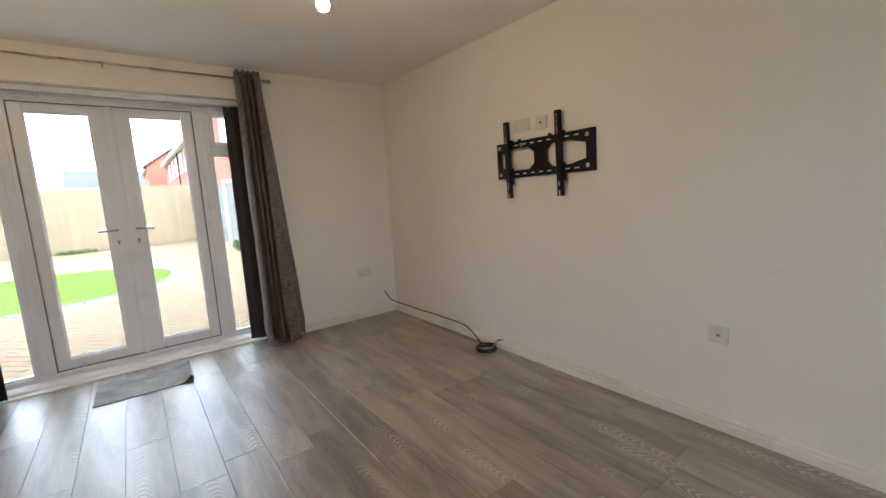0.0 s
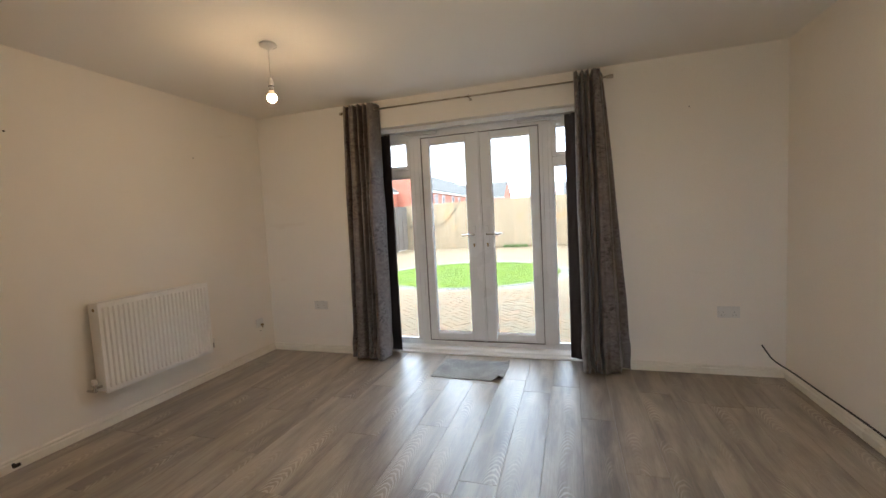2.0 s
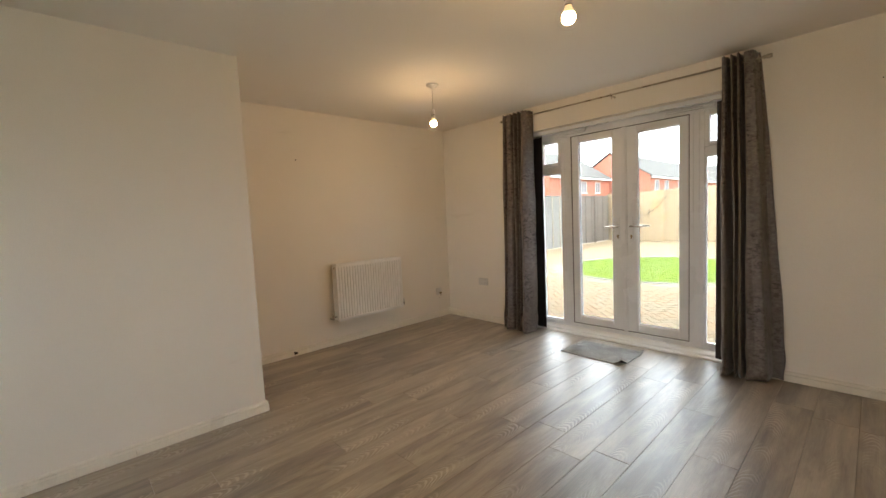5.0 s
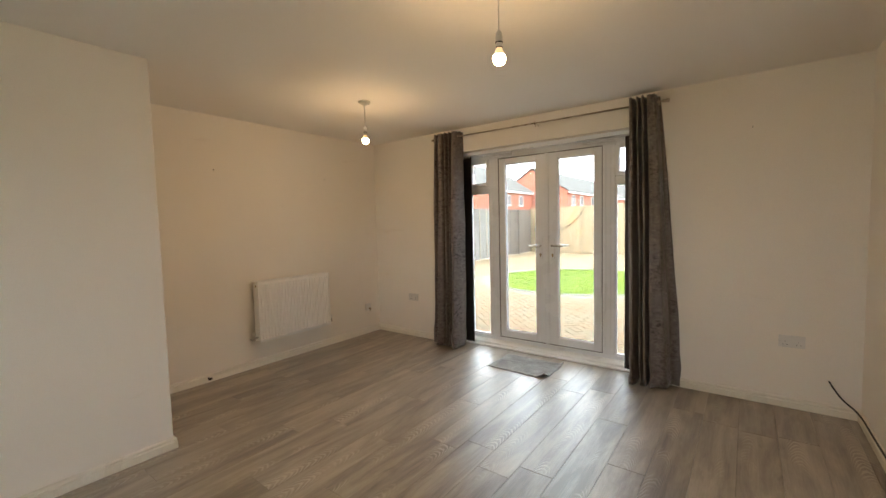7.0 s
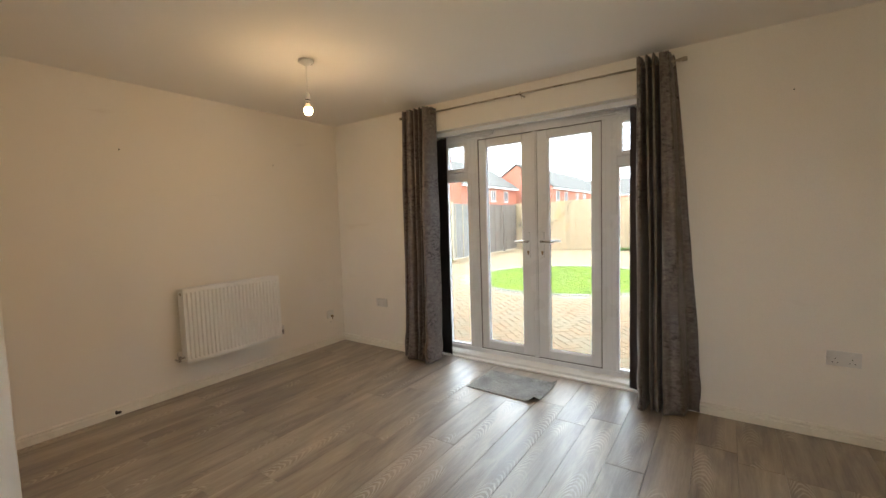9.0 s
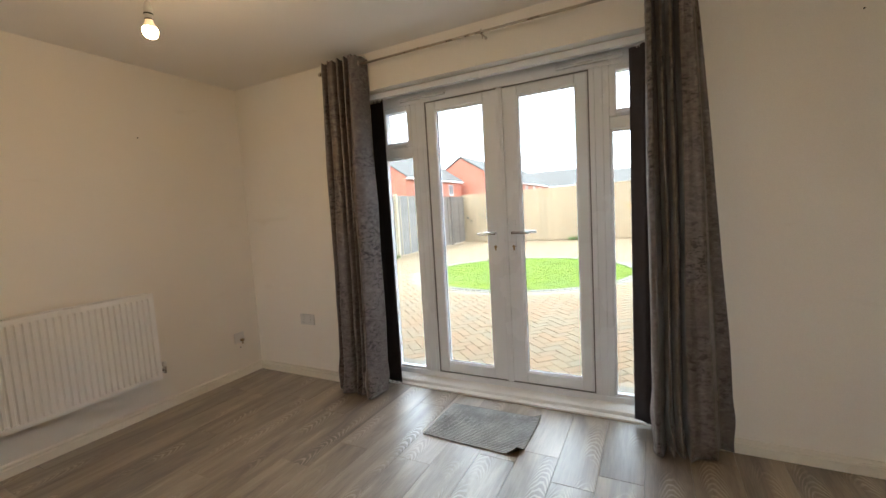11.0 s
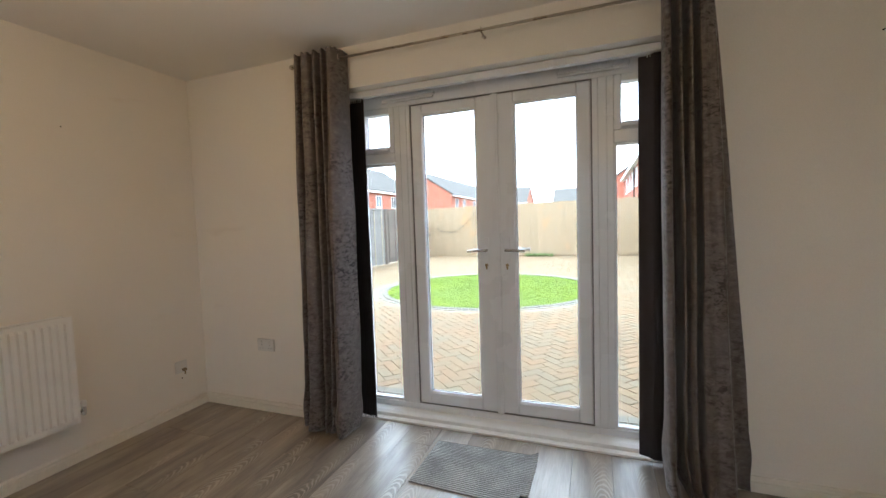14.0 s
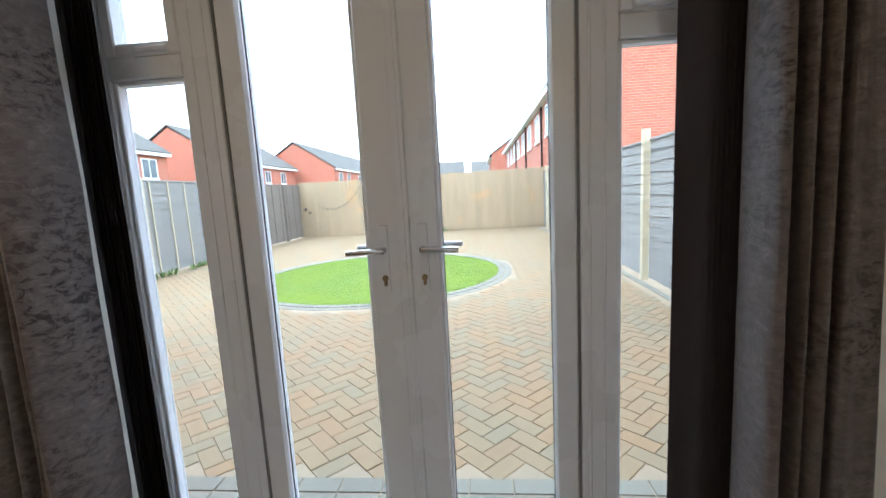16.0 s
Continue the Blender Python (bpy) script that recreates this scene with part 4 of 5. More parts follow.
# ---- television bracket ----
def tv_bracket():
    yc, z0, z1 = 2.411, 1.353, 1.605
    y0, y1 = 2.013, 2.810
    th = thing("television_bracket", (XR, yc, 1.47), "empty black steel television wall bracket with two upright arms", "television bracket")
    th.matrix_basis = pose(XR, yc, 1.47, -0.9)
    def P(d, y, z):
        return (-d, y - yc, z - 1.47)
    # wall plate: outline with two long openings, built from strips
    bm = bmesh.new()
    def strip(a0, a1, b0, b1, d0=0.020, d1=0.024):
        box(bm, P(d1, a0, b0), P(d0, a1, b1))
    zt, zb = z1, z0
    strip(y0, y1, zt - 0.052, zt), strip(y0, y1, zb, zb + 0.052)
    strip(y0, y0 + 0.055, zb + 0.052, zt - 0.052), strip(y1 - 0.045, y1, zb + 0.052, zt - 0.052)
    strip(yc - 0.055, yc + 0.055, zb + 0.052, zt - 0.052)
    # rolled rims that reach the wall
    box(bm, P(0.024, y0, zt - 0.003), P(0.0, y1, zt)), box(bm, P(0.024, y0, zb), P(0.0, y1, zb + 0.003))
    box(bm, P(0.024, y0, zb), P(0.0, y0 + 0.003, zt)), box(bm, P(0.024, y1 - 0.003, zb), P(0.0, y1, zt))
    # small lugs along the upper rim
    for y in (yc + 0.18, yc - 0.08):
        box(bm, P(0.030, y - 0.012, zt), P(0.016, y + 0.012, zt + 0.012), 0.002)
    # chamfers of the openings
    for a, b in ((y0 + 0.055, yc - 0.055), (yc + 0.055, y1 - 0.045)):
        for yy, sy in ((a, 1), (b, -1)):
            for zz, sz in ((zb + 0.052, 1), (zt - 0.052, -1)):
                outer = (yy - yc) * sy < 0
                cy, cz = (0.120, 0.026) if outer else (0.045, 0.036)
                v = [bm.verts.new(P(d, yy + sy * p, zz + sz * q)) for d in (0.020, 0.024) for p, q in ((0, 0), (cy, 0), (0, cz))]
                bm.faces.new(v[:3]), bm.faces.new(v[3:])
                bm.faces.new((v[1], v[2], v[5], v[4]))
    bmesh.ops.recalc_face_normals(bm, faces=bm.faces)
    part("wall_plate", bm, BLACKMETAL, th, "black wall plate with two wide openings")
    # bright slots through which the wall shows
    for z in (zt - 0.026, zb + 0.026):
        for k in range(9):
            y = y0 + 0.12 + k * (y1 - y0 - 0.24) / 8
            part("slot", boxes((P(0.0248, y - 0.017, z - 0.0035), P(0.0235, y + 0.017, z + 0.0035))), WHITEPLASTIC, th, "pale slot in the black plate")
    for y, z in ((y0 + 0.045, zt - 0.035), (y0 + 0.045, zb + 0.035), (y1 - 0.03, zt - 0.03), (y1 - 0.03, zb + 0.03), (y1 - 0.235, zt - 0.028)):
        bm = bmesh.new()
        lathe(bm, ((0.014, 0), (0.014, -0.002), (0.008, -0.002), (0.008, -0.007), (0.006, -0.008)), P(0.024, y, z), 12, "X")
        part("bolt", bm, SATIN, th, "bright bolt and washer")
    for y in (2.245, 2.684):
        bm = bmesh.new()
        box(bm, P(0.066, y - 0.016, 1.205), P(0.063, y + 0.016, 1.737), 0.001)
        box(bm, P(0.066, y - 0.018, 1.205), P(0.036, y - 0.015, 1.737), 0.001)
        box(bm, P(0.066, y + 0.015, 1.205), P(0.036, y + 0.018, 1.737), 0.001)
        arm = part("arm", bm, BLACKMETAL, th, "black upright mounting arm")
        top = Matrix.Translation(P(0.066, y, 1.737))
        arm.matrix_basis = top @ pose(0, 0, 0.006, 0, -1.5) @ top.inverted()
        for a, b, c, d in ((0.055, 0.024, 1.335, 1.415), (0.055, 0.012, 1.555, 1.612)):
            for q in (-0.0245, 0.0215):
                part("hook_plate", boxes((P(a, y + q, c), P(b, y + q + 0.003, d)), bevel=0.001), BLACKMETAL, arm)
        part("catch", boxes((P(0.055, y - 0.032, 1.300), P(0.030, y - 0.0185, 1.340)), bevel=0.004), BLACKMETAL, arm)
        for k in range(7):
            z = 1.712 - k * 0.019
            part("hole", boxes((P(0.0672, y - 0.004, z - 0.005), P(0.0655, y + 0.004, z + 0.005))), SATIN, arm, "pale adjustment hole")
        for z in (1.225, 1.285):
            part("hole", boxes((P(0.0672, y - 0.0045, z - 0.017), P(0.0655, y + 0.0045, z + 0.017))), SATIN, arm, "pale adjustment hole")


tv_bracket()

# ---- black cable along the skirting ----
cb = thing("coaxial_cable", (2.20, 2.93, 0), "loose black cable lying along the skirting, ending in a small coil", "cable")
def C(*pts):
    return [(x - 2.20, y - 2.93, z) for x, y, z in pts]
bm = bmesh.new()
tube(bm, C((2.10, 4.43, 0.255), (2.13, 4.42, 0.20), (2.17, 4.42, 0.14), (2.235, 4.32, 0.105), (2.238, 4.0, 0.104), (2.240, 3.7, 0.112), (2.240, 3.45, 0.112), (2.236, 3.27, 0.110), (2.230, 3.19, 0.085), (2.225, 3.10, 0.035), (2.20, 3.03, 0.010), (2.15, 2.99, 0.010)), 0.0052)
part("lead", bm, CABLE, cb, smooth=True)
bm = bmesh.new()
pts = []
rng = random.Random(2)
for k in range(44):
    a = k / 44 * 2 * math.pi * 4.2
    r = 0.072 + 0.008 * math.sin(a * 0.37) + rng.uniform(-0.004, 0.004)
    pts.append((2.150 + r * 1.05 * math.cos(a), 2.915 + r * 0.95 * math.sin(a), 0.008 + 0.0065 * (k / 10.5) + 0.004 * abs(math.sin(a * 0.7))))
pts += [(2.20, 2.90, 0.03), (2.225, 2.89, 0.05), (2.247, 2.875, 0.072), (2.25, 2.85, 0.078)]
tube(bm, C(*pts), 0.0058)
part("coil", bm, CABLE, cb, smooth=True)
bm = bmesh.new()
tube(bm, C((2.15, 2.86, 0.03), (2.20, 2.875, 0.045), (2.24, 2.88, 0.073), (2.262, 2.868, 0.080)), 0.0032)
rod(bm, C((2.25, 2.85, 0.078))[0], C((2.262, 2.83, 0.083))[0], 0.006, 10)
part("connector", bm, SATIN, cb, "pale metal plug end resting on the skirting")

# ---- pendant lamps ----
def pendant(x, y, label):
    th = thing("pendant_lamp", (x, y, H), label, "ceiling lamp", "bare bulb pendants")
    bm = bmesh.new()
    lathe(bm, ((0.046, 0), (0.050, -0.004), (0.050, -0.012), (0.043, -0.018), (0.020, -0.030), (0.010, -0.036)), (0, 0, 0), 28)
    part("ceiling_rose", bm, WHITEPLASTIC, th, "white plastic ceiling rose", smooth=True)
    bm = bmesh.new()
    rod(bm, (0, 0, -0.035), (0, 0, -0.203), 0.003, 8)
    part("flex", bm, WHITEPLASTIC, th, "thin white flex")
    bm = bmesh.new()
    lathe(bm, ((0.005, 0), (0.010, -0.004), (0.014, -0.020), (0.0155, -0.026), (0.0155, -0.046)), (0, 0, -0.203), 20)
    part("lampholder", bm, WHITEPLASTIC, th, "white lampholder", smooth=True)
    bm = bmesh.new()
    lathe(bm, ((0.0135, 0), (0.0162, -0.001), (0.0162, -0.005), (0.0135, -0.006)), (0, 0, -0.249), 20)
    lathe(bm, ((0.0135, 0), (0.0150, -0.001), (0.0150, -0.004), (0.0135, -0.005)), (0, 0, -0.2705), 20)
    part("ring", bm, DARKHOLE, th, "dark clamping ring")
    bm = bmesh.new()
    lathe(bm, ((0.0150, 0), (0.0150, -0.0155)), (0, 0, -0.255), 20)
    part("skirt", bm, WHITEPLASTIC, th, "white lampholder skirt")
    bm = bmesh.new()
    lathe(bm, ((0.0140, 0), (0.0146, -0.010), (0.0200, -0.019), (0.0245, -0.032)), (0, 0, -0.275), 24)
    part("bulb_neck", bm, BULBSHELL, th, "warm glowing upper shell of the bulb", smooth=True)
    bm = bmesh.new()
    lathe(bm, ((0.0243, -0.0202), (0.0262, -0.026), (0.0268, -0.033), (0.0250, -0.044), (0.019, -0.053), (0.009, -0.0580), (0.002, -0.0590)), (0, 0, -0.287), 24)
    part("bulb", bm, BULBGLOW, th, "lit warm white globe bulb", smooth=True)


pendant(0.772, 2.335, "lit bare bulb hanging from the middle of the ceiling")
pendant(-0.918, 3.120, "lit bare bulb hanging from the ceiling near the radiator")

# ---- garden ----
G = -0.03
bm = bmesh.new()
bmesh.ops.create_grid(bm, x_segments=8, y_segments=8, size=1500, matrix=Matrix.Translation((0, 0, -0.125)))
part("ground", bm, EARTH, **st)
LX, LY, LR = -1.50, 10.35, 2.05
PX0, PX1, PY0, PY1 = -6.05, 2.44, 5.12, 17.75
FXL = -6.12
part("paving_bed", boxes(((FXL - 0.6, YD + WT, -0.124), (2.9, 18.4, G - 0.0055))), SAND, **st)
pav = thing("pavement", (0, 0, 0), "buff block paving laid in a herringbone pattern round the lawn", kind="structure")

W = 0.1
near, rest = [], []
c45 = math.sqrt(0.5)
rng = random.Random(11)
for i in range(-140, 190):
    for j in range(-140, 190):
        c = (i - j) % 4
        if c == 0:
            a, b, hor = i + 1.0, j + 0.5, True
        elif c == 3:
            a, b, hor = i + 0.5, j + 1.0, False
        else:
            continue
        a, b = a * W, b * W
        x, y = (a - b) * c45, (a + b) * c45 + 5.0
        if not (PX0 < x < PX1 - 0.16 and PY0 + 0.07 < y < PY1):
            continue
        if math.hypot(x - LX, y - LY) < LR + 0.33:
            continue
        (near if (y < 7.3 and -1.35 < x < 1.30) else rest).append((x, y, 45 if hor else 135))
near.sort(key=lambda p: p[1])
near, rest = near[:300], rest + near[300:]


def paver_verts(x, y, ang, l=0.0982, w=0.0482, dz=0.0):
    m = pose(x, y, 0, 0, 0, ang)
    out = []
    for s, z in ((1.0, G - 0.02), (1.0, G - 0.004), (0.0, G)):
        q = 0.0025 if s == 0 else 0
        out += [m @ Vector((sx * (l - q), sy * (w - q), z + dz)) for sx, sy in ((-1, -1), (1, -1), (1, 1), (-1, 1))]
    return out


FACES = [(0, 1, 5, 4), (1, 2, 6, 5), (2, 3, 7, 6), (3, 0, 4, 7), (4, 5, 9, 8), (5, 6, 10, 9), (6, 7, 11, 10), (7, 4, 8, 11), (8, 9, 10, 11)]


def joined(name, items, material, parent, label=""):
    vs, fs = [], []
    for it in items:
        n = len(vs)
        vs += [tuple(v) for v in paver_verts(*it)]
        fs += [tuple(n + k for k in f) for f in FACES]
    me = bpy.data.meshes.new(name)
    me.from_pydata(vs, [], fs)
    me.materials.append(material)
    return part(name, me, material, parent, label, kind="stuff")


joined("paving_blocks", [(x, y, a, 0.0982, 0.0482, rng.uniform(-0.0012, 0.0012)) for x, y, a in rest], PAVER, pav)
# grey kerb setts: two rings round the lawn, rows along the house and the fence
setts = []
for ring, r in ((0, LR + 0.055), (1, LR + 0.168)):
    n = int(2 * math.pi * r / (0.108 if ring == 0 else 0.205))
    for k in range(n):
        a = 360 * k / n
        x, y = LX + r * math.cos(radians(a)), LY + r * math.sin(radians(a))
        if ring == 0:
            setts.append((x, y, a, 0.050, 0.0485, 0.004))
        else:
            setts.append((x, y, a + 90, 0.0965, 0.050, 0.0))
for k in range(42):
    setts.append((PX0 + 0.1 + k * 0.2, PY0 + 0.0, 0, 0.097, 0.047, 0.001))
    setts.append((PX0 + 0.1 + k * 0.2, PY0 - 0.105, 0, 0.097, 0.047, 0.001))
for k in range(62):
    setts.append((PX1 - 0.055, 5.35 + k * 0.2, 90, 0.097, 0.047, 0.001))
joined("kerb_setts", setts, SETT, pav, "grey kerb setts")

lawn = bmesh.new()
bmesh.ops.create_circle(lawn, cap_ends=True, segments=64, radius=LR, matrix=Matrix.Translation((LX, LY, G - 0.002)))
part("lawn", lawn, GRASS, **st)
vs, fs = [], []
rng = random.Random(4)
for _ in range(70000):
    r, a = LR * math.sqrt(rng.random()), rng.uniform(0, 6.283)
    x, y = LX + r * math.cos(a), LY + r * math.sin(a)
    hgt = rng.uniform(0.004, 0.009) * (1.5 if r > LR * 0.96 and rng.random() < 0.3 else 1)
    b = rng.uniform(0, 6.283)
    wd = 0.0032
    n = len(vs)
    vs += [(x - wd * math.cos(b), y - wd * math.sin(b), G - 0.002), (x + wd * math.cos(b), y + wd * math.sin(b), G - 0.002), (x + rng.uniform(-0.02, 0.02), y + rng.uniform(-0.02, 0.02), G + hgt)]
    fs.append((n, n + 1, n + 2))
me = bpy.data.meshes.new("grass")
me.from_pydata(vs, [], fs)
me.materials.append(GRASS)
tagged(new("grass", me), "short bright green lawn grass in a circular bed", kind="stuff")

# fences
FXR, FXL, FYN = 2.50, -6.12, 17.80


def overlap_panel(label):
    """A waney-lap panel 1.8 long on y, centred, base at z 0; its weathered boards overlap."""
    th = thing("garden_fence", (0, 0, 0), label, "fence panel", "overlapping garden fences")
    rng = random.Random(9)
    nb = 13
    for k in range(nb):
        z = 0.02 + k * 0.141
        bm = bmesh.new()
        n = 14
        A = []
        ph, am = rng.uniform(0, 6), rng.uniform(0.004, 0.012)
        for i in range(n + 1):
            y = -0.9 + 1.8 * i / n
            wob = am * math.sin(i * 0.9 + ph) + rng.uniform(-0.003, 0.003)
            A.append([bm.verts.new(p) for p in ((-0.014, y, z + wob), (-0.004, y, z + wob), (0.008, y, z + 0.165), (0.001, y, z + 0.165))])
        for p, q in zip(A, A[1:]):
            for s in range(4):
                bm.faces.new((p[s], p[(s + 1) % 4], q[(s + 1) % 4], q[s]))
        bm.faces.new(A[0]), bm.faces.new(A[-1][::-1])
        bmesh.ops.recalc_face_normals(bm, faces=bm.faces)
        part("board", bm, GREYWOOD, th)
    part("top_rail", boxes(((-0.024, -0.9, 1.84), (0.020, 0.9, 1.868)), bevel=0.004), GREYWOOD, th)
    return th


pan = overlap_panel("weathered grey overlapping-board fence panel between cream posts")
posts = []
first = True
for k in range(7):
    y = 5.30 + 1.93 * k
    if y + 1.0 > FYN + 0.3:
        break
    m = pose(FXR + 0.03, y + 0.965, G + 0.02)
    if first:
        pan.matrix_basis = m
        first = False
    else:
        copy_thing(pan, m)
left = copy_thing(pan, pose(FXL - 0.03, 5.9 + 0.0, G + 0.02, 0, 0, 180))
left.name = "garden_fence"
tagged(left, "weathered grey overlapping-board fence panel with pale upright battens")
for y in (-0.72, -0.24, 0.24, 0.72):
    part("batten", boxes(((-0.034, y - 0.016, 0.02), (-0.014, y + 0.016, 1.84)), bevel=0.003), POSTWOOD, left, "pale upright batten")
for k in range(1, 5):
    copy_thing(left, pose(FXL - 0.03, 5.9 + 1.93 * k, G + 0.02, 0, 0, 180))
brown = copy_thing(left, pose(FXL - 0.03, 5.9 + 1.93 * 5, G + 0.02, 0, 0, 180))
tagged(brown, "brown overlapping-board fence panel with dark upright battens")
for ob in brown.children:
    ob.data = ob.data.copy()
    ob.data.materials[0] = BROWNWOOD
    if ob.get("label"):
        ob["label"] = "dark brown upright batten"
copy_thing(brown, pose(FXL - 0.03, 5.9 + 1.93 * 6, G + 0.02, 0, 0, 180))
bm = bmesh.new()
box(bm, (-0.045, -0.045, -0.1), (0.045, 0.045, 2.02), 0.006)
post = tagged(part("fence_post", bm, POSTWOOD), "square cream timber fence post", "fence post", "fence posts")
post.matrix_basis = pose(FXR - 0.01, 5.30, G)
for k in range(1, 7):
    copy_thing(post, pose(FXR - 0.01, 5.30 + 1.93 * k, G))
for k in range(5):
    copy_thing(post, pose(FXL + 0.01, 5.9 + 1.93 * k - 0.965, G - 0.08))
for k in (5, 6):
    dark = copy_thing(post, pose(FXL + 0.01, 5.9 + 1.93 * k - 0.965, G - 0.14))
    dark.data = dark.data.copy()
    dark.data.materials[0] = BROWNWOOD
    tagged(dark, "square brown timber fence post")
    
far = thing("fence", (0, 0, 0), "pale new close-board timber fence across the end of the garden", "fence")
rng = random.Random(21)
x = FXL - 0.1
variants = []
for k in range(5):
    w, h = 0.1003 + 0.0002 * k, 1.955 + 0.005 * k
    variants.append(finish(boxes(((-w / 2, -0.008, 0), (w / 2, 0.010, h)), bevel=0.0012), "board", PALEWOOD))
while x < FXR + 0.1:
    k = rng.randrange(5)
    ob = part("board", variants[k], PALEWOOD, far)
    ob.matrix_basis = pose(x + 0.05, FYN + rng.uniform(-0.004, 0.004), G - 0.01 + 0.010 * (x + 6), 0, 0, 0)
    x += 0.1015
part("backing_board", boxes(((FXL - 0.1, FYN + 0.013, G), (FXR + 0.1, FYN + 0.017, G + 1.93))), PALEWOOD, far)
for z in (0.35, 1.0, 1.65):
    part("rail", boxes(((FXL - 0.1, FYN + 0.018, G + z), (FXR + 0.1, FYN + 0.06, G + z + 0.08))), PALEWOOD, far)

lights = thing("string_lights", (-4.6, FYN - 0.03, 1.5), "string of small dark garden lights sagging along the pale fence", "string lights")
bm = bmesh.new()
pts = []
for k in range(23):
    xx = -5.46 + 1.72 * k / 22
    z = 0.96 + (0.94 * ((xx + 5.0) / 1.26) ** 2 if xx > -5.0 else 0.17 * ((xx + 5.0) / 0.46) ** 2)
    pts.append((xx + 4.6, 0, z - 1.5))
tube(bm, pts, 0.004, 5)
part("wire", bm, CABLE, lights)
for k in range(0, 23, 2):
    bm = bmesh.new()
    bmesh.ops.create_icosphere(bm, subdivisions=1, radius=0.028, matrix=Matrix.Translation(Vector(pts[k]) + Vector((0, -0.01, -0.03))))
    part("lamp", bm, DARKHOLE, lights, "small dark lamp")
bm = bmesh.new()
bmesh.ops.create_icosphere(bm, subdivisions=1, radius=0.06, matrix=Matrix.Translation((-5.95, FYN - 0.05, 0.98)))
bmesh.ops.create_icosphere(bm, subdivisions=1, radius=0.05, matrix=Matrix.Translation((-5.80, FYN - 0.05, 0.86)))
tagged(part("gate_latch", bm, DARKHOLE), label="dark latch on the pale fence by the corner", category="latch")


def weeds(name, x0, x1, y0, y1, n, hmax, seed, label):
    rng = random.Random(seed)
    vs, fs = [], []
    for _ in range(n):
        x, y = rng.uniform(x0, x1), rng.uniform(y0, y1)
        for _ in range(7):
            a, h = rng.uniform(0, 6.283), rng.uniform(0.3, 1) * hmax
            dx, dy = 0.35 * h * math.cos(a), 0.35 * h * math.sin(a)
            px, py = -0.010 * math.sin(a), 0.010 * math.cos(a)
            k = len(vs)
            vs += [(x - px, y - py, G), (x + px, y + py, G), (x + dx * 0.6 + px * 1.4, y + dy * 0.6 + py * 1.4, G + h * 0.7), (x + dx, y + dy, G + h)]
            fs.append((k, k + 1, k + 2, k + 3))
    me = bpy.data.meshes.new(name)
    me.from_pydata(vs, [], fs)
    me.materials.append(WEED)
    tagged(new(name, me), label, kind="stuff")


weeds("weeds", FXL + 0.05, FXL + 0.30, 8.2, 12.4, 110, 0.12, 1, "low green weeds along the foot of the grey fence")
weeds("weeds", -1.9, -0.9, FYN - 0.35, FYN - 0.08, 60, 0.16, 2, "tuft of green weeds at the foot of the pale fence")
weeds("weeds", 2.25, 2.42, 12.6, 13.3, 40, 0.32, 3, "tall green weeds at the foot of the grey fence")

# ---- houses beyond ----
def window(parent, face, u, z, w, h):
    """face: ('x', x, dir) or ('y', y, dir): the wall's plane and the way out of it."""
    ax, p, d = face
    def B(u0, u1, a, b, z0, z1):
        lo, hi = sorted((p + d * a, p + d * b))
        return ((lo, u0, z0), (hi, u1, z1)) if ax == "x" else ((u0, lo, z0), (u1, hi, z1))
    bm = boxes(B(u - w / 2, u + w / 2, -0.02, 0.05, z, z + 0.07), B(u - w / 2, u + w / 2, -0.02, 0.05, z + h - 0.07, z + h), B(u - w / 2, u - w / 2 + 0.07, -0.02, 0.05, z + 0.07, z + h - 0.07),
               B(u + w / 2 - 0.07, u + w / 2, -0.02, 0.05, z + 0.07, z + h - 0.07), B(u - 0.03, u + 0.03, -0.02, 0.045, z + 0.07, z + h - 0.07), B(u - w / 2 - 0.06, u + w / 2 + 0.06, 0.0, 0.09, z - 0.07, z))
    wn = part("window", bm, FASCIA, parent, "white framed house window")
    part("pane", boxes(B(u - w / 2 + 0.07, u + w / 2 - 0.07, -0.01, 0.02, z + 0.07, z + h - 0.07)), HOUSEGLASS, wn)


